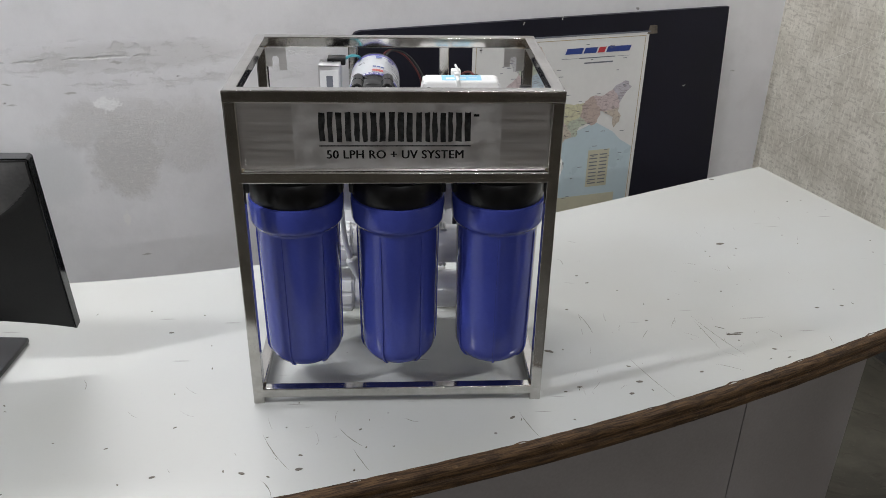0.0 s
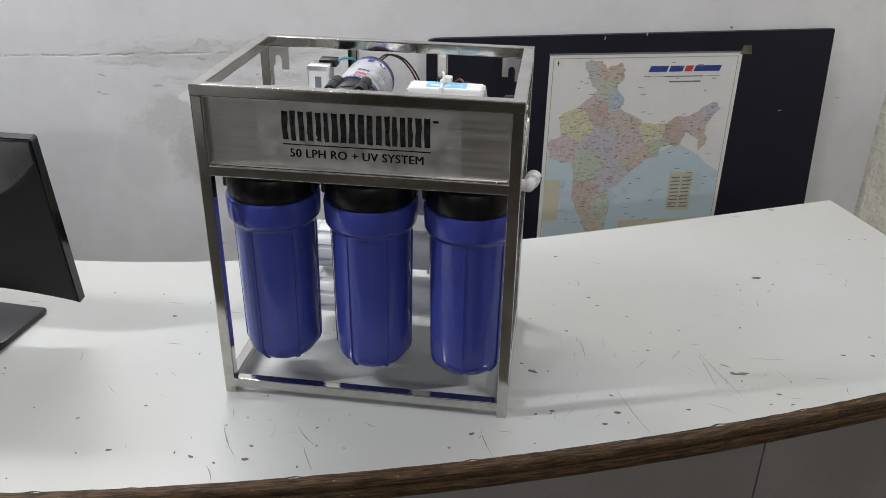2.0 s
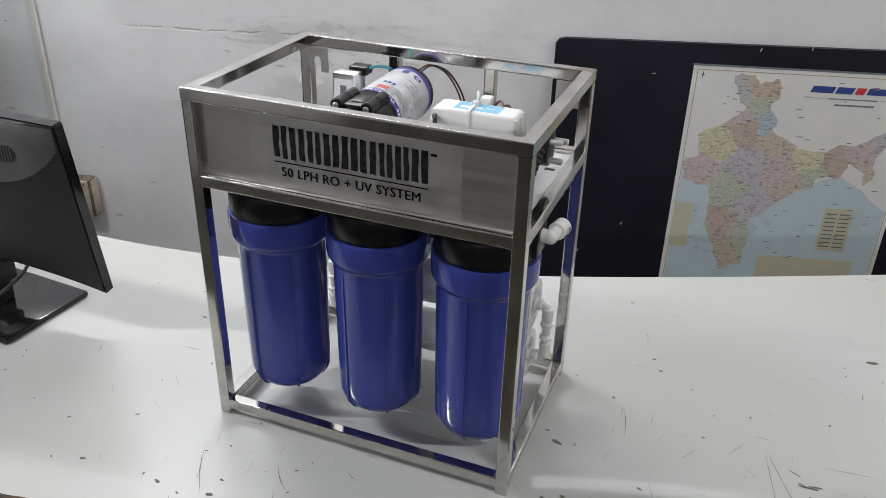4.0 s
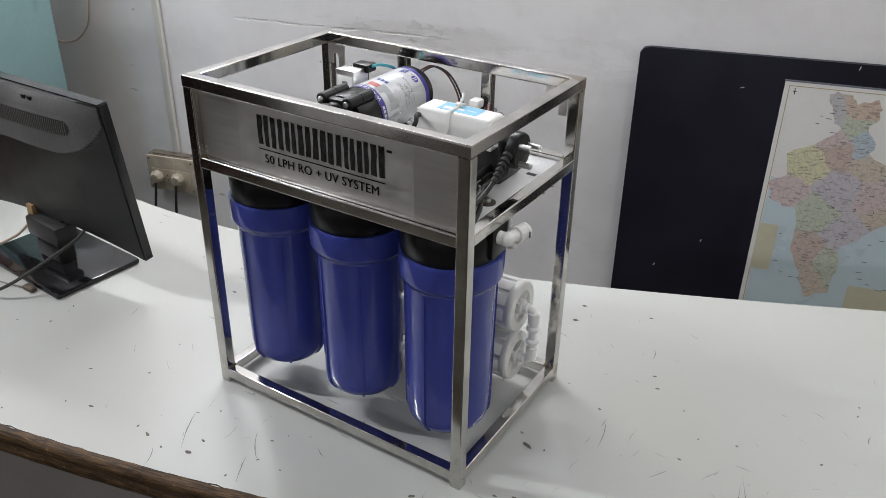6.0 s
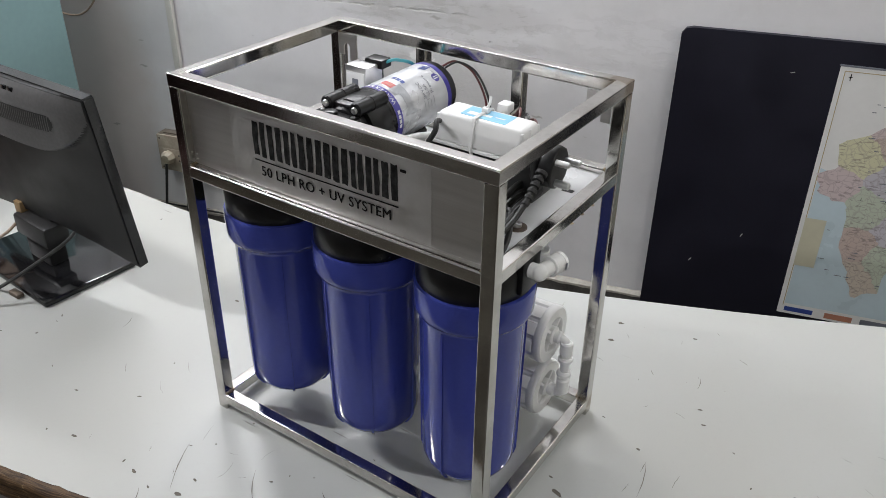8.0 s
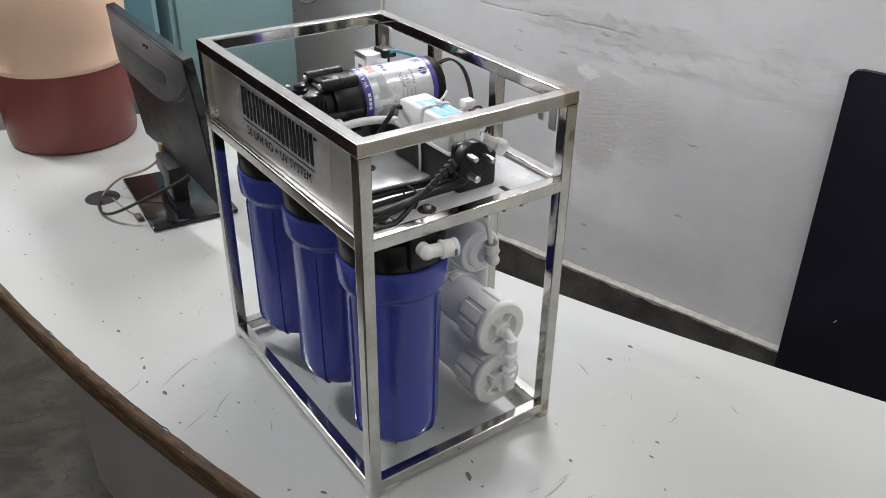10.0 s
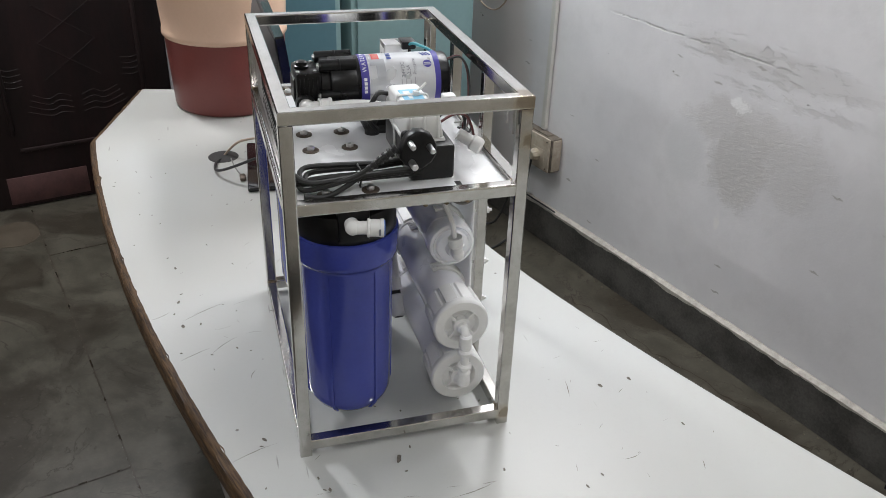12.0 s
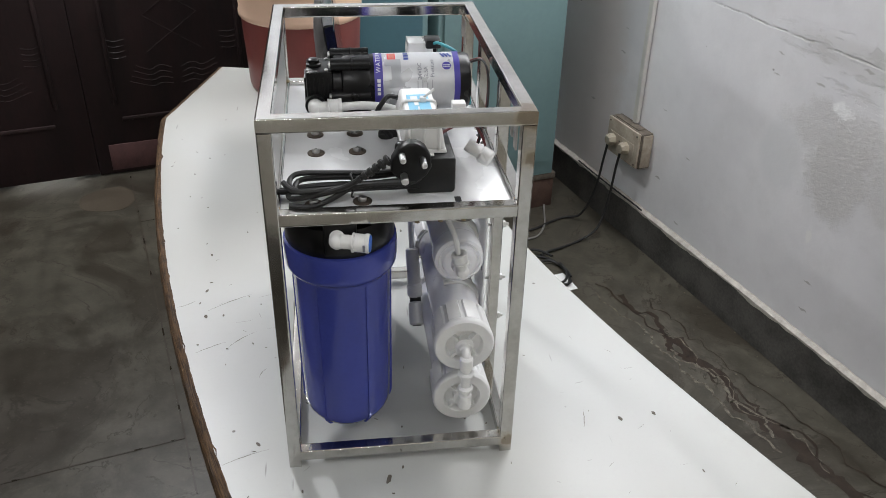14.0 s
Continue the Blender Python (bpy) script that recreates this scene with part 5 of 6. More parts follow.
part("label_band", lathe([(PR + 0.0002, 0.0985), (PR + 0.0002, 0.106)], 48, wrap), VIOLET, motor, "violet label border")


def on_motor(bm, y, angle, turn=0.0):
    """Bends a flat drawing (x along the motor, y round it) onto the label; angle 0 faces +x, 90 up."""
    c, s = math.cos(turn), math.sin(turn)
    for v in bm.verts:
        a, b = c * v.co.x - s * v.co.y, s * v.co.x + c * v.co.y
        th = radians(angle) + b / PR
        r = PR + 0.0004 + v.co.z
        v.co = Vector((PX + r * math.cos(th), y + a, PZ + r * math.sin(th)))
    return bm


def bar(w, h):
    bm = bmesh.new()
    n = max(2, int(h / 0.003) + 1)
    lo = [bm.verts.new((-w / 2, h * (k / n - 0.5), 0)) for k in range(n + 1)]
    hi = [bm.verts.new((w / 2, h * (k / n - 0.5), 0)) for k in range(n + 1)]
    for k in range(n):
        bm.faces.new((lo[k], hi[k], hi[k + 1], lo[k + 1]))
    return bm


PALEPRINT = shader("pale_grey_print", (0.36, 0.37, 0.39), 0.4, 0.3)
part("print", on_motor(text_bm("24VDC", 0.0070), 1.1690, 40, math.pi / 2), GREYPRINT, motor)
part("print", on_motor(text_bm("2.5A", 0.0070), 1.1765, 38, math.pi / 2), GREYPRINT, motor)
part("print", on_motor(text_bm("Pressure", 0.0068), 1.1845, 46, math.pi / 2), GREYPRINT, motor)
part("print_block", on_motor(bar(0.0100, 0.0150), 1.1350, 80), REDPRINT, motor, "red-edged printed block")
part("print_block", on_motor(bar(0.0074, 0.0120), 1.1350, 80), ORANGE, motor)
for k in range(3):                                          # a brand mark, as plain bars
    part("print_bar", on_motor(bar(0.0060, 0.0044), 1.1530, 70 + 9.5 * k), NAVY, motor, "navy printed bar")
part("print_block", on_motor(bar(0.0200, 0.0110), 1.1360, 60), PALEPRINT, motor, "pale grey printed block")
part("print_block", on_motor(bar(0.0120, 0.0220), 1.1400, 36), PALEPRINT, motor, "pale grey printed block")
tip = bmesh.new()
tip.faces.new([tip.verts.new(p) for p in ((-0.011, 0.0, 0.0), (0.011, 0.0, 0.0), (0.0, 0.011, 0.0))])
part("print_arrow", on_motor(tip, 1.1400, 9), PALEPRINT, motor, "pale grey printed arrow")
disc = bmesh.new()
disc.faces.new([disc.verts.new((0.0056 * math.cos(math.pi * k / 8), 0.0056 * math.sin(math.pi * k / 8), 0)) for k in range(16)])
part("print_disc", on_motor(disc, 1.2025, 50), VIOLET, motor, "violet printed disc")
for k in range(2):
    part("print_bar", on_motor(bar(0.0090, 0.0012), 1.2025, 48 + 4 * k), FILM, motor)
for k in range(3):
    part("print_bar", on_motor(bar(0.0028, 0.0095), 1.1985 + 0.0042 * k, 80, 0.5), NAVY, motor)
for k in range(4):                                          # small print that cannot be read
    part("print_bar", on_motor(bar(0.0012, 0.0120 - 0.002 * (k % 3)), 1.1660 + 0.0060 * k, 10 + 2 * (k % 2)), PALEPRINT, motor)
part("print", on_motor(text_bm("WATER", 0.0080, 1.2), 1.1183, 62, math.pi / 2), WHITE, motor, "white printed word")
for k in range(9):
    part("print_bar", on_motor(bar(0.0040, 0.0040), 1.1183, 22 - 8.5 * k if k < 4 else 60 + 8.5 * k), WHITE, motor)

head = lathe([(0, 0), (0.027, 0), (0.029, 0.002), (0.029, 0.012), (0.0340, 0.0135), (0.0348, 0.016), (0.0348, 0.050), (0.0335, 0.052), (0, 0.052)], 40, along((PX, 1.061, PZ), (PX, 1.3, PZ)))
box(PX - 0.028, PX + 0.028, 1.030, 1.062, PZ - 0.027, PZ + 0.0245, 0.0035, bm=head)
box(PX - 0.017, PX + 0.017, 1.0275, 1.031, PZ - 0.017, PZ + 0.014, 0.001, bm=head)
for k in range(5):
    box(PX - 0.0290, PX + 0.0290, 1.0335 + 0.0055 * k, 1.0350 + 0.0055 * k, PZ - 0.022, PZ + 0.018, 0.0005, bm=head)
BOSS = [(side * 0.0195, 0.0305) for side in (-1, 1)] + [(side * 0.0300, -0.0060) for side in (-1, 1)] + [(side * 0.0200, -0.0270) for side in (-1, 1)]
for bx, bz in BOSS:
    post = lathe([(0, 0), (0.0066, 0), (0.0078, 0.0012), (0.0078, 0.0245), (0.0084, 0.0250), (0.0084, 0.0265), (0.0078, 0.0270), (0.0078, 0.0480), (0, 0.0485)], 18, along((PX + bx, 1.060, PZ + bz), (PX + bx, 1.2, PZ + bz)))
    part("screw_post", post, BLACK, motor, "black screw post", sharp=40)
box(PX - 0.019, PX + 0.019, 1.064, 1.100, PZ + 0.018, PZ + 0.0325, 0.003, bm=head)
pump_head = part("pump_head", head, BLACK, motor, "black moulded pump head", sharp=40)
knob = lathe([(0.0095, 0), (0.0095, 0.0035), (0.0075, 0.0045), (0.0075, 0.0085), (0.0060, 0.0095), (0, 0.0095)], 18, pose(PX + 0.004, 1.0400, PZ + 0.0243))
part("pressure_knob", knob, BLACK, motor, "black round pressure knob", sharp=40)
for bx, bz in BOSS:
    part("screw", lathe([(0.0040, 0), (0.0040, 0.0016), (0.0030, 0.0028), (0.0010, 0.0030), (0.0010, 0.0018), (0, 0.0018)], 10, along((PX + bx, 1.0602, PZ + bz), (PX + bx, 1.0, PZ + bz))), COIL, motor, "steel screw head")
for bx, by in ((-0.020, 1.036), (-0.020, 1.055), (0.021, 1.055), (0.021, 1.033)):
    part("screw", lathe([(0.0026, 0), (0.0026, 0.0010), (0.0018, 0.0016), (0, 0.0016)], 10, pose(PX + bx, by, PZ + 0.0244)), COIL, motor, "steel screw head")
foot = box(PX - 0.036, PX + 0.036, 1.118, 1.196, TRAY, TRAY + 0.006, 0.002)
box(PX - 0.022, PX + 0.022, 1.124, 1.190, TRAY + 0.004, PZ - PR + 0.006, 0.004, bm=foot)
for s in (-1, 1):
    for y in (1.126, 1.188):
        lathe([(0.010, 0), (0.010, 0.006), (0.006, 0.010), (0.006, 0.014), (0.009, 0.018), (0, 0.018)], 16, pose(PX + s * 0.031, y, TRAY), foot)
part("pump_foot", foot, RUBBER, motor, "black rubber mounted foot")
part("inlet_ring", lathe([(0.0095, 0), (0.0125, 0), (0.0125, 0.014), (0.0095, 0.014)], 20, along((PX + 0.022, 1.040, 1.150), (PX + 0.040, 1.040, 1.150))), BLACK, motor)
joint = elbow((PX + 0.030, 1.040, 1.150), (PX + 0.044, 1.072, 1.151), 0.0105, "pump_elbow", motor, (PX + 0.044, 1.040, 1.150))
part("pump_tube", cable([(PX + 0.044, 1.070, 1.151), (PX + 0.046, 1.095, 1.153), (PX + 0.052, 1.125, 1.152), (PX + 0.066, 1.150, 1.148), (0.032, 1.172, 1.142)], 0.0050, 12, 8), WHITE, joint, "white water tube")
for k, (dx, mt) in enumerate(((0.0, REDWIRE), (0.005, RUBBER))):
    part("wire", cable([(PX + 0.010 + dx, 1.234, 1.194), (PX + 0.022 + dx, 1.246, 1.200), (PX + 0.045 + dx, 1.250, 1.190), (PX + 0.066 + dx, 1.247, 1.160), (PX + 0.072 + dx, 1.240, 1.125), (PX + 0.085 + dx, 1.232, 1.110)], 0.0014, 8, 8), mt, motor)

# ---- solenoid valve ----
sx, sy = -0.116, 1.182
valve = part("solenoid_valve", box(sx - 0.016, sx + 0.012, sy - 0.018, sy + 0.018, 1.1450, 1.1860, 0.004), BLACK, purifier, "black solenoid valve in a bright bracket")
yoke = box(sx + 0.0122, sx + 0.0136, sy - 0.020, sy + 0.010, 1.150, 1.1920, 0.0005)
box(sx - 0.017, sx + 0.013, sy - 0.021, sy - 0.019, 1.1380, 1.1930, 0.0006, bm=yoke)
box(sx - 0.017, sx + 0.013, sy - 0.021, sy + 0.012, 1.1905, 1.1925, 0.0006, bm=yoke)
box(sx - 0.017, sx + 0.013, sy + 0.010, sy + 0.012, 1.1600, 1.1925, 0.0006, bm=yoke)
part("yoke", yoke, COIL, valve, "bright zinc-plated yoke")
part("tag", box(sx - 0.015, sx + 0.011, sy - 0.0216, sy - 0.0209, 1.1440, 1.1860), WHITE, valve, "white printed tag")
part("tag_print", box(sx - 0.006, sx + 0.003, sy - 0.0219, sy - 0.0215, 1.1500, 1.1780), GREYPRINT, valve)
part("terminal", box(sx - 0.006, sx + 0.020, sy + 0.002, sy + 0.022, 1.1860, 1.1970, 0.002), BLACK, valve)
body = rod((sx - 0.030, sy - 0.005, 1.1280), (sx + 0.022, sy - 0.005, 1.1280), 0.012, 18, 0.002)
rod((sx, sy - 0.005, TRAY - 0.007), (sx, sy - 0.005, 1.1480), 0.010, 16, 0.001, body)
part("valve_body", body, WHITE, valve, "white valve body")
part("fitting", rod((sx - 0.020, sy - 0.018, 1.1180), (sx - 0.020, sy - 0.018, 1.1400), 0.0075, 14, 0.001), BLUEFIT, valve, "blue push fitting")
part("wire", cable([(sx + 0.018, sy + 0.012, 1.1930), (sx + 0.030, sy + 0.020, 1.1960), (sx + 0.040, sy + 0.045, 1.1800), (sx + 0.030, sy + 0.06, 1.1200), (sx + 0.02, sy + 0.06, 1.11)], 0.0020, 8, 6), TEALWIRE, valve)

valve.location.z += 0.007

# ---- power supply and ballast ----
supply = part("power_supply", box(0.002, 0.138, 1.138, 1.192, TRAY, 1.1478, 0.004), MATTE, purifier, "black power supply brick")
BX0, BX1, BY0, BY1, BZ = 0.0155, 0.1195, 1.1395, 1.1765, 1.1835


def drafted(x0, x1, y0, y1, z0, z1, lean, bevel):
    """A box whose walls lean inwards towards its top."""
    bm = box(x0, x1, y0, y1, z0, z1)
    for v in bm.verts:
        if v.co.z < (z0 + z1) / 2:
            v.co.x += math.copysign(lean, v.co.x - (x0 + x1) / 2)
            v.co.y += math.copysign(lean, v.co.y - (y0 + y1) / 2)
    bmesh.ops.bevel(bm, geom=bm.edges[:], offset=bevel, segments=3, affect="EDGES", profile=0.5)
    return bm


ballast = part("ballast_box", drafted(BX0, BX1, BY0, BY1, 1.1510, BZ, 0.0055, 0.0045), WHITE, purifier, "off-white plastic lamp ballast box")
part("base_flange", drafted(BX0 - 0.006, BX1 + 0.006, BY0 - 0.006, BY1 + 0.006, 1.1480, 1.1520, 0.0006, 0.0012), WHITE, ballast, "thin flange round its base")
for end, way in ((BX0 - 0.006, -1), (BX1 + 0.006, 1)):
    lug_plate = box(end - 0.002, end + 0.009 * way, (BY0 + BY1) / 2 - 0.010, (BY0 + BY1) / 2 + 0.010, 1.1482, 1.1512, 0.001) if way > 0 else box(end - 0.009, end + 0.002, (BY0 + BY1) / 2 - 0.010, (BY0 + BY1) / 2 + 0.010, 1.1482, 1.1512, 0.001)
    part("fixing_lug", lug_plate, WHITE, ballast, "screw lug of the ballast box")
    for k in range(3):
        y = BY0 + 0.002 + k * (BY1 - BY0 - 0.004) / 2
        part("end_ridge", rod((end - way * 0.0010, y, 1.1515), (end - way * 0.0062, y, BZ - 0.003), 0.0021, 10, 0.0008), WHITE, ballast)
part("sticker", box(0.040, 0.096, BY0 + 0.006, BY1 - 0.006, BZ, BZ + 0.0004), SKY, ballast, "light blue sticker")
for k in range(3):
    part("sticker_print", box(0.046 + 0.016 * k, 0.058 + 0.016 * k, BY0 + 0.010 + 0.003 * k, BY0 + 0.018, BZ + 0.0004, BZ + 0.0007), WHITE, ballast)
tie = bmesh.new()
TX = 0.062
ring = [(TX, 1.1366, TRAY + 0.001), (TX, 1.1364, 1.130), (TX, 1.1350, 1.1460), (TX, BY0 - 0.0066, 1.1520), (TX, BY0 - 0.0035, 1.168), (TX, BY0 - 0.0012, BZ - 0.002), (TX, BY0 + 0.003, BZ + 0.0014), (TX, BY0 + 0.022, BZ + 0.0014), (TX, BY1 - 0.003, BZ + 0.0014), (TX, BY1 + 0.0012, BZ - 0.002), (TX, BY1 + 0.0012, 1.17), (TX, BY1 + 0.006, 1.150)]
for dx in (-0.0012, 0.0, 0.0012):
    cable([(p[0] + dx, p[1], p[2]) for p in ring], 0.0011, 6, 3, tie)
box(TX - 0.004, TX + 0.004, BY0 + 0.020, BY0 + 0.027, BZ, BZ + 0.006, 0.001, bm=tie)
cable([(TX, BY0 + 0.023, BZ + 0.004), (TX + 0.001, BY0 + 0.029, BZ + 0.009), (TX - 0.002, BY0 + 0.036, BZ + 0.014)], 0.0016, 6, 3, tie)
part("cable_tie", tie, WHITE, ballast, "white nylon cable tie")
lug = lathe([(0, 0), (0.0075, 0), (0.0075, 0.018), (0.0100, 0.020), (0.0100, 0.031), (0.008, 0.034), (0, 0.034)], 20, along((0.082, 1.212, 1.138), (0.098, 1.250, 1.116)))
part("tube_connector", lug, WHITE, ballast, "white tube connector")
for k, (mt, lift) in enumerate(((REDWIRE, 0.0), (RUBBER, 0.004), (REDWIRE, 0.008), (RUBBER, -0.004), (IVORY, 0.002))):
    part("wire", cable([(0.120 - 0.012 * k, 1.172, 1.166), (0.105 - 0.010 * k, 1.198, 1.172 + lift), (0.085 - 0.008 * k, 1.222, 1.160 + lift), (0.072 - 0.012 * k, 1.236, 1.130 + lift), (0.040 - 0.015 * k, 1.240, 1.112 + 0.3 * lift)], 0.0016, 6, 8), mt, ballast)
part("wire_plug", box(0.056, 0.070, 1.196, 1.212, 1.172, 1.183, 0.002), WHITE, ballast)
part("mains_lead", cable([(0.015, 1.150, 1.166), (0.022, 1.128, 1.176), (0.026, 1.118, 1.168), (0.016, 1.112, 1.150), (-0.004, 1.118, 1.130), (-0.01, 1.13, 1.112)], 0.0030, 8, 8), RUBBER, supply, "black power lead")

# three-pin plug with its bundled lead
face = prism([(1.1180, 1.148), (1.1195, 1.160), (1.127, 1.172), (1.136, 1.1775), (1.146, 1.1775), (1.155, 1.172), (1.1605, 1.162), (1.1615, 1.150), (1.156, 1.140), (1.146, 1.133), (1.134, 1.133), (1.124, 1.139)], 0.150, 0.166, Matrix(((0, 0, 1, 0), (1, 0, 0, 0), (0, 1, 0, 0), (0, 0, 0, 1))))
bmesh.ops.bevel(face, geom=[q for q in face.edges if abs(q.verts[0].co.x - q.verts[1].co.x) < 1e-6], offset=0.003, segments=3, affect="EDGES", profile=0.5)
plug = part("plug", face, BLACK, purifier, "black three-pin mains plug")
part("plug_back", box(0.138, 0.152, 1.124, 1.155, 1.138, 1.172, 0.006, seg=3), BLACK, plug)
for y, z, r, n in ((1.1300, 1.1655, 0.0034, 0.014), (1.1520, 1.1600, 0.0034, 0.016), (1.1320, 1.1420, 0.0040, 0.015)):
    part("pin", rod((0.165, y, z), (0.167 + n, y, z), r, 12, 0.001), COIL, plug, "bright metal plug pin")
relief = bmesh.new()
for k in range(6):
    rod((0.158, 1.117 - 0.006 * k, 1.158 - 0.0042 * k), (0.158, 1.1135 - 0.006 * k, 1.1555 - 0.0042 * k), 0.0062 - 0.0004 * k, 12, 0.0005, relief)
cable([(0.158, 1.118, 1.158), (0.158, 1.085, 1.136)], 0.0034, 8, 3, relief)
part("strain_relief", relief, RUBBER, plug)
lead = [(0.158, 1.090, 1.139), (0.157, 1.070, 1.127), (0.155, 1.040, 1.118), (0.150, 1.012, 1.112)]
for k in range(4):
    for j in range(10):
        a = math.pi + 2 * math.pi * (j + 1) / 10
        far = math.cos(a) < 0                                   # the lobe towards the name panel is wider
        pinch = 0.16 + 0.84 * abs(math.cos(a)) ** 0.9 * abs(math.sin(a)) ** 0.25
        side = (0.014 + 0.0085 * k) if far else (0.010 + 0.0055 * k)
        lead.append((0.132 + side * math.sin(a) * pinch + 0.003 * (k % 2), 1.078 + (0.080 - 0.006 * ((k * 3) % 4)) * math.cos(a), 1.1085 + 0.0040 * k + 0.004 * pinch * math.sin(a + 0.9 * k) + 0.004))
part("mains_lead", cable(lead, 0.0031, 8, 5), RUBBER, plug, "bundled black mains lead")
twist = [(0.132 + 0.014 * math.cos(a), 1.078 + 0.0015 * math.sin(3 * a), 1.116 + 0.013 * math.sin(a)) for a in [2 * math.pi * k / 12 for k in range(13)]]
part("twist_tie", cable(twist + [(0.150, 1.080, 1.128), (0.156, 1.086, 1.136)], 0.0011, 6, 3), RUBBER, plug)
part("tail", cable([(0.140, 1.085, 1.124), (0.156, 1.060, 1.116), (0.163, 1.035, 1.108), (0.166, 1.010, 1.112)], 0.0031, 8, 5), RUBBER, plug)

# ---- things on the counter ----
monitor = thing("monitor", "dusty black flat-screen monitor standing on the counter, seen from behind", "monitor", (-0.745, 1.075, TABLE))
MON = Matrix(((1, 0, 0, -0.947), (0, -0.122, -0.9925, 1.087), (0, 0.9925, -0.122, 0.811), (0, 0, 0, 1)))
MW, MH = 0.440, 0.296


def arch(a):
    """How far the lower edge of the housing rises between its two corners."""
    return 0.007 + 0.025 * (1 - min(1.0, abs(2 * a / MW - 1)) ** 2.6)


outline = [(0.003, MH), (0, MH - 0.003)] + [(MW * k / 24, arch(MW * k / 24)) for k in range(25)] + [(MW, MH - 0.003), (MW - 0.003, MH)]
part("bezel", prism(outline, -0.016, 0.0, MON), GLOSS, monitor, "glossy black bezel", sharp=20)
part("screen", box(0.014, MW - 0.014, 0.042, MH - 0.014, -0.0172, -0.0155, m=MON), GLOSS, monitor, "dark screen")


def lip(a):
    """Height of the hollow edge under the bulging upper shell."""
    return 0.199 + 0.003 * max(0.0, 1 - a / 0.30) + 0.066 * max(0.0, (abs(a - MW / 2) - 0.105) / 0.115) ** 2.4


def swell(a, b):
    over = min(1.0, max(0.0, (b - lip(a)) / 0.0045))
    side = max(0.0, 1 - abs(2 * a / MW - 1) ** 3.5)
    low = 0.0015 + 0.010 * side * max(0.0, 1 - abs(2 * b / MH - 0.8) ** 3)
    return low + (over * over * (3 - 2 * over)) * 0.021 * side * max(0.0, 1 - max(0.0, (b - 0.252) / 0.044) ** 2.2)


def skin(a0, a1, b0, b1, lift, na=28, nb=20, keep=None, arched=0.0):
    bm = bmesh.new()
    grid = []
    for i in range(na + 1):
        a = a0 + (a1 - a0) * i / na
        rise = arched * arch(a)
        heights = [b0 + rise + (b1 - b0 - rise) * j / nb for j in range(nb + 1)]
        grid.append([bm.verts.new(MON @ Vector((a, b, swell(a, b) + lift))) for b in heights])
    for i in range(na):
        for j in range(nb):
            if keep is None or keep(a0 + (a1 - a0) * (i + 0.5) / na, b0 + (b1 - b0) * (j + 0.5) / nb):
                bm.faces.new((grid[i][j], grid[i + 1][j], grid[i + 1][j + 1], grid[i][j + 1]))
    bmesh.ops.delete(bm, geom=[v for v in bm.verts if not v.link_faces], context="VERTS")
    return bm


shell = skin(0.002, MW - 0.002, 0.002, MH - 0.002, 0.0, 70, 90, arched=1.0)
rim = [e2 for e2 in shell.edges if e2.is_boundary]
ext = bmesh.ops.extrude_edge_only(shell, edges=rim)
for v in ext["geom"]:
    if isinstance(v, bmesh.types.BMVert):
        v.co += (MON.to_3x3() @ Vector((0, 0, -0.004)))
shell_ob = part("back_shell", shell, DUSTY, monitor, "dusty black back shell", sharp=60)
hood = skin(0.004, MW - 0.004, 0.14, MH - 0.004, 0.0007, 140, 110, lambda a, b: b > lip(a) + 0.0015)
part("back_hood", hood, GREYBAND, monitor, "bulging hood of the back, greyed by dust and painted-in light", sharp=60)
VA, VB, VZ, VR = 0.066, 0.374, 0.2500, 0.0125
VENT = lambda a, b: VA < a < VB and abs(b - VZ) < VR and (min(a - VA, VB - a) > VR or math.hypot(VR - min(a - VA, VB - a), b - VZ) < VR)
# dark skin laid over the hood, in place of shade inside the vent
part("vent_shade", skin(VA - 0.006, VB + 0.006, VZ - 0.0165, VZ + 0.0165, 0.0013, 160, 22, VENT), MATTE, shell_ob, "dark skin for the shade in the slotted vent")
for k in range(64):
    a = VA + 0.0035 + k * 0.0047
    part("vent_fin", skin(a, a + 0.0016, VZ - 0.0110, VZ + 0.0110, 0.0022, 1, 6), GREYBAND, shell_ob)
for a in (0.262, 0.278):
    part("badge", box(a, a + 0.011, 0.274, 0.286, swell(a, 0.280) - 0.002, swell(a, 0.280) + 0.0008, 0.0004, m=MON), GLOSS, monitor, "plain raised badge block")

stand = Matrix.Translation((-0.745, 1.078, TABLE)) @ Matrix.Rotation(radians(-4), 4, "Z")
part("base", box(-0.126, 0.126, -0.085, 0.082, 0.0, 0.011, 0.004, m=stand), GLOSS, monitor, "glossy black square base")
neck = box(-0.036, 0.036, -0.020, 0.014, 0.009, 0.078, 0.006, m=stand)
box(-0.050, 0.050, -0.026, 0.018, 0.050, 0.088, 0.006, m=stand, bm=neck)
box(-0.032, 0.032, -0.002, 0.018, 0.080, 0.115, 0.004, m=stand, bm=neck)
part("neck", neck, MATTE, monitor, "black stand neck")
vga = part("signal_cable", cable([(-0.790, 1.072, 0.842), (-0.790, 1.066, 0.828), (-0.796, 1.035, 0.806), (-0.815, 0.985, 0.790), (-0.838, 0.958, 0.760), (-0.836, 0.945, 0.745)], 0.0027, 8), BEIGECABLE, monitor, "beige signal cable")
part("connector", box(-0.799, -0.781, 1.065, 1.081, 0.834, 0.857, 0.002), shader("brass_connector", (0.30, 0.20, 0.10), 0.4, 0.4), vga)
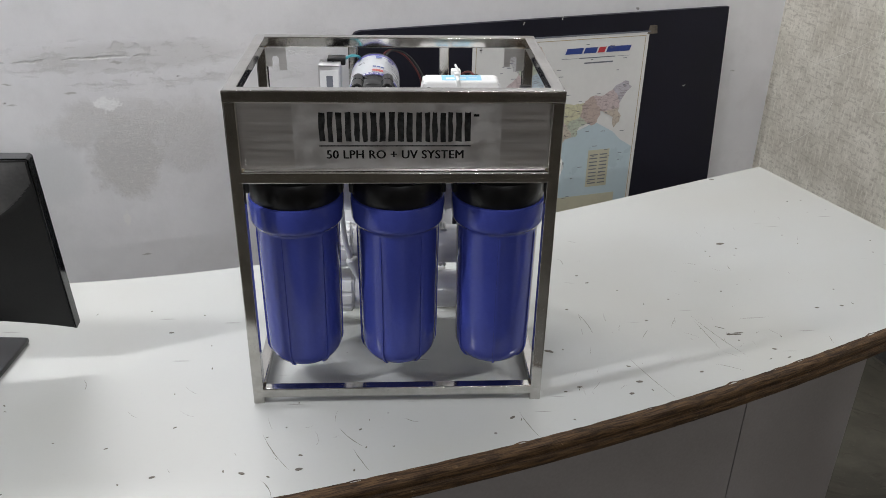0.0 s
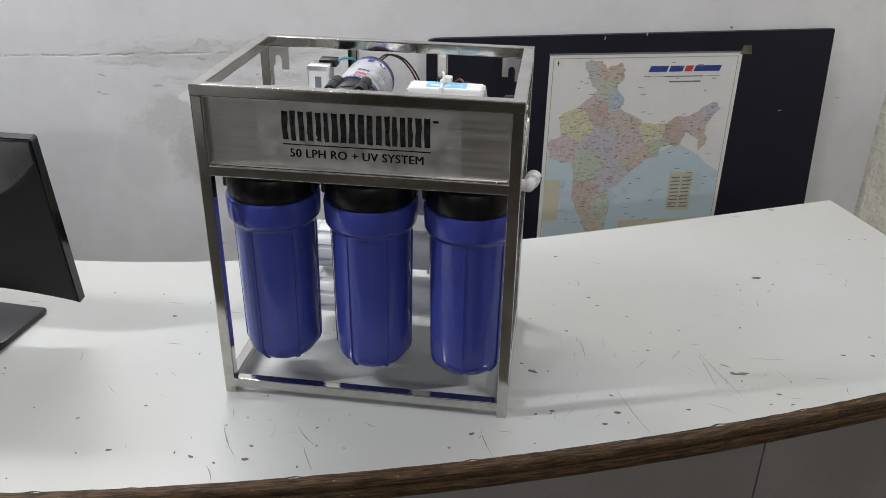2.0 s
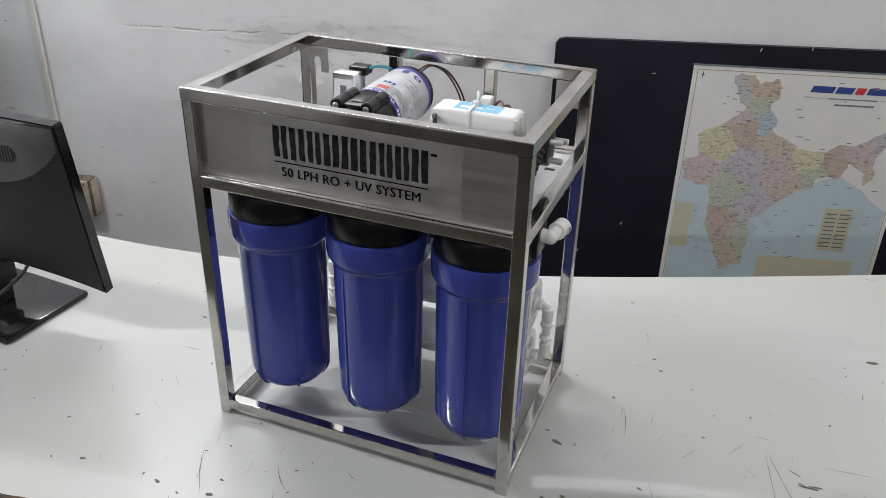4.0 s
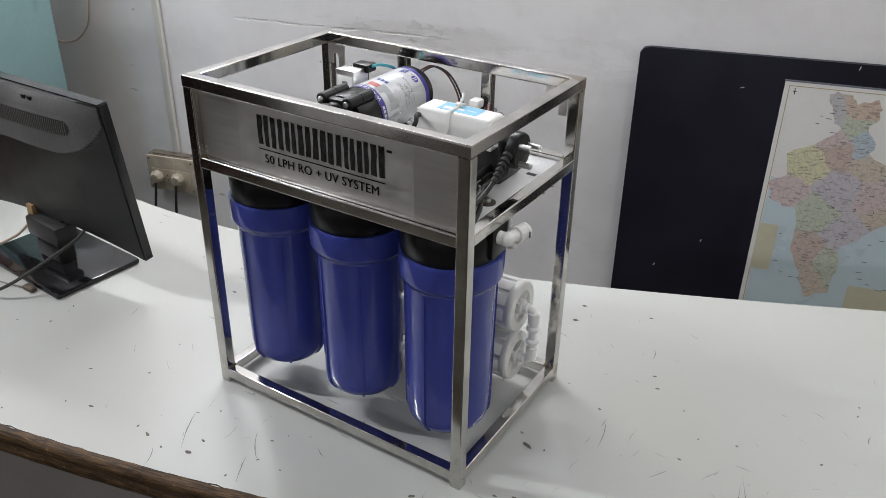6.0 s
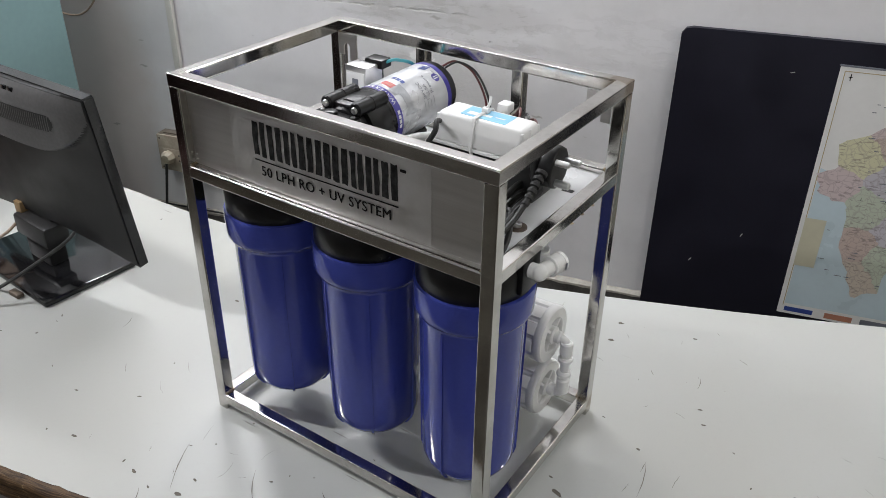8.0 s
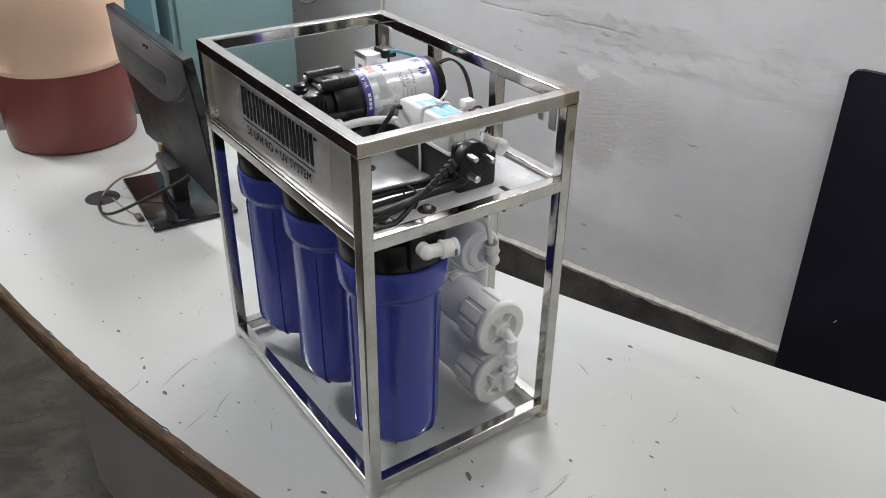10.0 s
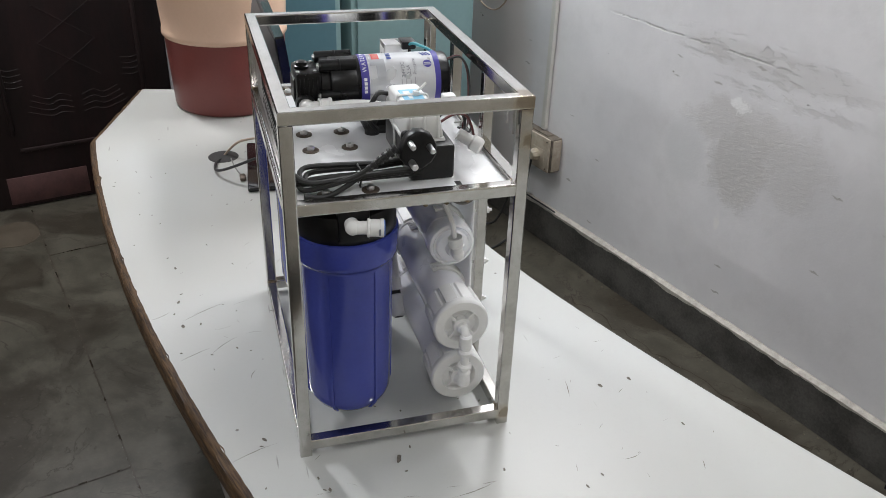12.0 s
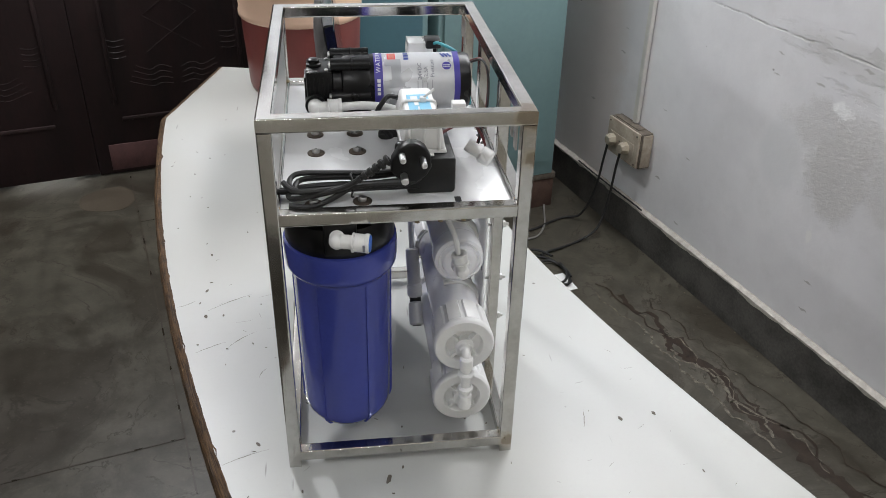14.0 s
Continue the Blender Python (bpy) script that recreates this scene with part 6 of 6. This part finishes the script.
part("power_cable", cable([(-0.652, 1.084, 0.846), (-0.650, 1.062, 0.832), (-0.660, 1.010, 0.812), (-0.700, 0.945, 0.775), (-0.745, 0.925, 0.757), (-0.795, 0.930, 0.754), (-0.822, 0.943, 0.747)], 0.0030, 8), RUBBER, monitor, "black power cable")
clip_thing = thing("cord_clip", "small brown clip on a thin grey cord lying on the counter", "clip", (-0.695, 0.980, TABLE))
part("clip_body", box(-0.709, -0.683, 0.973, 0.986, TABLE + 0.0002, TABLE + 0.009, 0.003), RUST, clip_thing)
part("cord", cable([(-0.812, 0.962, TABLE + 0.0018), (-0.770, 0.966, TABLE + 0.0018), (-0.735, 0.972, TABLE + 0.0018), (-0.708, 0.978, TABLE + 0.004)], 0.0014, 6), GREYCABLE, clip_thing)
cooler = thing("water_cooler_jug", "peach and maroon plastic water jug on the counter", "water jug", (-1.215, 0.99, TABLE))
at = pose(-1.215, 0.99, TABLE)
part("base", lathe([(0, 0), (0.134, 0), (0.140, 0.004), (0.143, 0.012), (0.147, 0.10), (0.151, 0.180), (0.150, 0.184), (0, 0.184)], 64, at), MAROON, cooler, "maroon lower half", sharp=40)
part("body", lathe([(0.146, 0.184), (0.153, 0.185), (0.157, 0.190), (0.157, 0.200), (0.1545, 0.205), (0.158, 0.26), (0.160, 0.30), (0.158, 0.345), (0.150, 0.375), (0.135, 0.385), (0, 0.385)], 64, at), PEACH, cooler, "peach upper half", sharp=40)
part("lid", lathe([(0, 0.386), (0.128, 0.386), (0.132, 0.390), (0.132, 0.420), (0.124, 0.432), (0.04, 0.440), (0.035, 0.46), (0, 0.462)], 48, at), MAROON, cooler, "maroon screw lid", sharp=40)

# ---- against the walls ----
def steel_cupboard(v0, v1, front, doors, name, label, plain, inset, foot):
    cup = thing(name, label, "cupboard", (front - 0.27, (v0 + v1) / 2, foot), turned=True)
    part("body", box(front - 0.55, front, v0, v1, foot, 1.55, 0.004), plain, cup, "painted steel body")
    for k in range(doors):
        a = v0 + 0.018 + k * (v1 - v0 - 0.036) / doors
        b = v0 + 0.018 + (k + 1) * (v1 - v0 - 0.036) / doors - 0.004
        leaf = part("door", box(front, front + 0.012, a, b, foot + 0.06, 1.525, 0.003), inset, cup)
        part("handle", box(front + 0.012, front + 0.028, b - 0.06, b - 0.045, 0.98, 1.10, 0.004), COIL, leaf, "metal handle")
        part("hinge", rod((front + 0.008, a - 0.004, 0.30), (front + 0.008, a - 0.004, 0.36), 0.005, 8), plain, leaf)
    return cup


steel_cupboard(1.802, 2.277, -1.285, 1, "steel_cupboard", "tall teal painted steel cupboard standing on brown blocks", TEAL, TEAL, 0.142)
steel_cupboard(1.48, 1.772, -1.30, 1, "steel_cupboard", "tall teal steel cupboard with a blue-grey door", TEAL, TEALBLUE, 0.0)

def support_block(u0, u1, v0, v1):
    block = thing("support_block", "dark brown block with a pale slab under the teal cupboard", "block", ((u0 + u1) / 2, (v0 + v1) / 2, 0), "blocks under the cupboard", turned=True)
    part("block_body", box(u0, u1, v0, v1, 0.0, 0.118, 0.004), BROWNBOX, block)
    part("slab", box(u0 + 0.006, u1 + 0.004, v0 + 0.004, v1 + 0.004, 0.1183, 0.1418, 0.003), DINGY, block, "pale crumbling slab")


for u0 in (-1.410, -1.830):
    for v0 in (1.815, 2.135):
        support_block(u0, u0 + 0.120, v0, v0 + 0.155)

socket = thing("socket_box", "old wooden socket board with two plugs in it", "socket", (-1.02, 2.44, 0.298), turned=True)
part("backing", box(-1.118, -0.925, 2.396, 2.439, 0.298, 0.425, 0.003), DINGY, socket, "worn dingy box")
plate = part("face", box(-1.1175, -0.932, 2.3885, 2.3965, 0.299, 0.424, 0.002), SWITCH, socket, "yellowed face board")
part("edge", box(-0.9252, -0.921, 2.400, 2.437, 0.304, 0.420, 0.001), SWITCH, socket, "flaking pale edge")
part("insert", box(-1.100, -0.955, 2.3868, 2.3888, 0.318, 0.378, 0.001), SWITCH, plate, "raised socket plate")
for u in (-1.078, -0.998):
    lid = part("plug", lathe([(0.0225, 0), (0.0235, 0.003), (0.0215, 0.017), (0.0150, 0.025), (0, 0.026)], 8, Matrix.Translation((u, 2.3868, 0.350)) @ Matrix.Rotation(radians(90), 4, "X")), DINGYPLUG, socket, "yellowed octagonal plug")
    if u < -1.05:
        line = [(u, 2.366, 0.332), (u - 0.006, 2.362, 0.275), (u - 0.030, 2.358, 0.14), (u - 0.060, 2.328, 0.03), (-1.175, 2.285, 0.006), (-1.160, 2.210, 0.006), (-1.135, 2.130, 0.006), (-1.130, 2.020, 0.006)]
    else:
        line = [(u, 2.366, 0.332), (u - 0.006, 2.362, 0.275), (u - 0.018, 2.356, 0.14), (u - 0.012, 2.322, 0.04), (-1.005, 2.250, 0.006), (-0.985, 2.170, 0.006), (-0.972, 2.110, 0.010), (-0.955, 2.065, 0.012)]
    part("cord", cable(line, 0.0045, 8), RUBBER, lid, "black mains cord")
for u, z in ((-1.106, 0.412), (-0.944, 0.412), (-1.106, 0.310), (-0.944, 0.310)):
    part("screw", rod((u, 2.3888, z), (u, 2.3865, z), 0.0032, 10), RUST, plate)
part("plaster_crust", box(-1.100, -0.960, 2.402, 2.430, 0.4248, 0.4290, 0.0015), DINGY, socket, "crumbs of plaster on its top")
# socket holes as small dark discs, the shade in them painted on
for k in range(3):
    part("hole", rod((-1.040 + 0.012 * (k % 2), 2.3864, 0.340 + 0.009 * k), (-1.040 + 0.012 * (k % 2), 2.3870, 0.340 + 0.009 * k), 0.003, 10), RUBBER, plate)

single("skirting_wire", cable([(-1.33, 2.420, 0.150), (-1.20, 2.418, 0.150), (-1.06, 2.418, 0.150), (-0.955, 2.419, 0.151), (-0.90, 2.419, 0.150)], 0.0032, 6), RUBBER, "thin dark wire lying along the skirting's top", "wire", turned=True)
single("conduit", box(-1.031, -1.009, 2.422, 2.438, 0.4295, HIGH - 0.002, 0.003), IVORY, "slim off-white cable conduit on the wall", "conduit", turned=True)
loops = thing("floor_cables", "coiled black cables on the floor by the wall", "cable", (-0.9, 2.1, 0), turned=True)
for k, (u, v, r) in enumerate(((-0.86, 2.05, 0.075), (-0.84, 2.06, 0.06), (-0.88, 2.04, 0.085))):
    pts = [(u + r * 1.3 * math.cos(a), v + r * 0.7 * math.sin(a), 0.006 + 0.006 * k) for a in [2 * math.pi * j / 14 + k for j in range(14)]]
    part("loop", cable(pts, 0.0045, 8, 4), RUBBER, loops)
part("tail", cable([(-1.300, 2.262, 0.006), (-1.225, 2.225, 0.006), (-1.150, 2.185, 0.006), (-1.085, 2.120, 0.006), (-1.080, 2.040, 0.006)], 0.0035, 8), GREYCABLE, loops, "thin grey cable")
single("paper_scrap", box(-0.84, -0.74, 2.00, 2.09, 0.0005, 0.002, m=None), PAPER, "scrap of white paper on the floor", "paper", turned=True)
single("hanging_wire", cable([(-1.27, 2.432, 1.25), (-1.25, 2.425, 1.05), (-1.265, 2.42, 0.90), (-1.29, 2.42, 0.83), (-1.345, 2.42, 0.785), (-1.41, 2.42, 0.778), (-1.50, 2.43, 0.80)], 0.003, 8), BEIGECABLE, "thin beige wire hanging by the cupboard", "wire", turned=True)

# black board leaning on the wall, with a printed map on it
board = thing("display_board", "large black board standing against the wall", "board", (1.12, 2.42, 0), turned=True)
outline_b = [(0.486, 0.0), (1.800, 0.0), (1.752, 0.958), (0.509, 0.945), (0.492, 0.941), (0.483, 0.928)]
part("panel", prism(outline_b, 0, 0.016, Matrix.Translation((0, 2.4205, 0)) @ UPRIGHT), BOARD, board)
for u, z, a in ((1.15, 0.945, 1.4), (0.75, 0.86, 0.3), (1.02, 0.935, 1.3), (0.72, 0.40, 1.2), (0.60, 0.30, 1.0), (1.62, 0.70, 0.2)):
    part("scuff", prism([(u, z), (u + 0.010 * math.cos(a), z + 0.010 * math.sin(a)), (u + 0.010 * math.cos(a) - 0.002, z + 0.010 * math.sin(a) + 0.001), (u - 0.002, z + 0.001)], 0, 0.0006, Matrix.Translation((0, 2.4045, 0)) @ UPRIGHT), IVORY, board)
chart = thing("wall_map", "glossy printed map sheet with pastel regions, taped on a black board", "map", (1.16, 2.40, 0.1), turned=True)


def on_map(depth):
    return Matrix.Translation((0, 2.4040 - depth, 0)) @ UPRIGHT


def rect(u0, u1, z0, z1):
    return [(u0, z0), (u1, z0), (u1, z1), (u0, z1)]


sheet = part("sheet", prism(rect(0.855, 1.463, 0.19, 0.893), 0, 0.0012, on_map(0)), PAPER, chart, "white glossy paper")
for a in (rect(0.866, 1.452, 0.8795, 0.8815), rect(0.866, 0.868, 0.215, 0.8795), rect(1.450, 1.452, 0.215, 0.8795)):
    part("border", prism(a, 0, 0.0003, on_map(0.0013)), GOLD, sheet)
sea = [(0.870, 0.222), (1.448, 0.222), (1.448, 0.50), (1.40, 0.53), (1.37, 0.56), (1.30, 0.60), (1.20, 0.56), (0.95, 0.56), (0.90, 0.62), (0.870, 0.63)]
part("sea", prism(sea, 0, 0.0003, on_map(0.0013)), SEA, sheet, "pale blue printed sea")
coast = [(0.965, 0.872), (1.008, 0.875), (1.039, 0.852), (1.088, 0.863), (1.096, 0.823), (1.073, 0.788), (1.106, 0.746), (1.096, 0.721), (1.150, 0.690), (1.200, 0.664), (1.251, 0.671), (1.276, 0.686), (1.335, 0.697), (1.400, 0.736),
         (1.418, 0.712), (1.378, 0.661), (1.392, 0.602), (1.368, 0.573), (1.362, 0.615), (1.316, 0.638), (1.295, 0.592), (1.251, 0.594), (1.228, 0.557), (1.190, 0.545), (1.149, 0.511), (1.086, 0.448), (1.089, 0.394), (1.080, 0.300), (1.024, 0.275),
         (1.005, 0.323), (0.966, 0.416), (0.955, 0.500), (0.949, 0.551), (0.914, 0.546), (0.878, 0.571), (0.868, 0.619), (0.909, 0.636), (0.892, 0.698), (0.976, 0.743), (1.009, 0.780), (0.988, 0.801)]
rough = []
for k in range(len(coast)):
    a, b = Vector(coast[k]), Vector(coast[(k + 1) % len(coast)])
    for j in range(4):
        p = a.lerp(b, j / 4)
        rough.append((p.x + rg.uniform(-0.005, 0.005), p.y + rg.uniform(-0.005, 0.005)))
part("land", prism(rough, 0, 0.0003, on_map(0.0017)), LAND, sheet, "pastel printed regions")
for k, (u, w, mt) in enumerate(((1.172, 0.060, NAVY), (1.236, 0.046, NAVY), (1.286, 0.026, REDPRINT), (1.316, 0.086, NAVY))):
    part("title_block", prism([(u - 0.004, 0.835), (u + w - 0.006, 0.835), (u + w, 0.853), (u + 0.002, 0.853)], 0, 0.0003, on_map(0.0017)), mt, sheet, "plain coloured title block")
for a in (rect(1.172, 1.212, 0.8195, 0.8205), rect(1.352, 1.400, 0.8195, 0.8205), rect(1.218, 1.346, 0.8185, 0.8215)):
    part("title_bar", prism(a, 0, 0.0003, on_map(0.0017)), GREYPRINT, sheet)
part("title_bar", prism(rect(1.238, 1.340, 0.801, 0.8055), 0, 0.0003, on_map(0.0017)), GREYPRINT, sheet)
for a in (rect(1.285, 1.365, 0.365, 0.50), rect(0.866, 0.917, 0.345, 0.488), rect(1.13, 1.40, 0.225, 0.335)):
    part("legend", prism(a, 0, 0.0003, on_map(0.0019)), LEGEND, sheet, "printed legend box")
for k in range(9):
    part("legend_bar", prism(rect(1.292, 1.322, 0.376 + 0.013 * k, 0.380 + 0.013 * k), 0, 0.0003, on_map(0.0023)), GREYPRINT, sheet)
    part("legend_bar", prism(rect(1.330, 1.358, 0.376 + 0.013 * k, 0.380 + 0.013 * k), 0, 0.0003, on_map(0.0023)), GREYPRINT, sheet)
for u, letter in ((0.980, "I"), (1.039, "N"), (1.094, "D"), (1.141, "I"), (1.191, "A")):
    one = text_bm(letter, 0.012)
    bmesh.ops.transform(one, matrix=on_map(0.0024) @ Matrix.Translation((u, 0.562, 0)), verts=one.verts)
    part("map_letter", one, INK, sheet)
for a in (rect(0.866, 0.874, 0.870, 0.872), rect(0.869, 0.871, 0.862, 0.879)):
    part("compass_bar", prism([(u + 0.012, z - 0.004) for u, z in a], 0, 0.0003, on_map(0.0017)), INK, sheet)
part("foot_block", prism(rect(0.872, 0.945, 0.198, 0.212), 0, 0.0003, on_map(0.0013)), NAVY, sheet, "plain navy block")
for k in range(3):
    part("foot_block", prism(rect(0.975 + 0.09 * k, 1.045 + 0.09 * k, 0.196, 0.213), 0, 0.0003, on_map(0.0013)), ORANGE if k == 0 else GREYPRINT, sheet, "plain printed block")
for k in range(90):
    u, z = rg.uniform(0.88, 1.40), rg.uniform(0.30, 0.87)
    part("caption_bar", prism(rect(u, u + rg.uniform(0.006, 0.018), z, z + 0.0020), 0, 0.0002, on_map(0.0024)), GREYPRINT, sheet)
part("top_strip", prism(rect(0.853, 1.466, 0.891, 0.8955), 0, 0.002, on_map(0.0)), GREYPRINT, chart, "thin grey hanging strip")
part("corner_tape", prism([(1.455, 0.885), (1.492, 0.885), (1.488, 0.912), (1.462, 0.912)], 0, 0.0006, on_map(0.0012)), DINGY, chart, "brown tape corner")
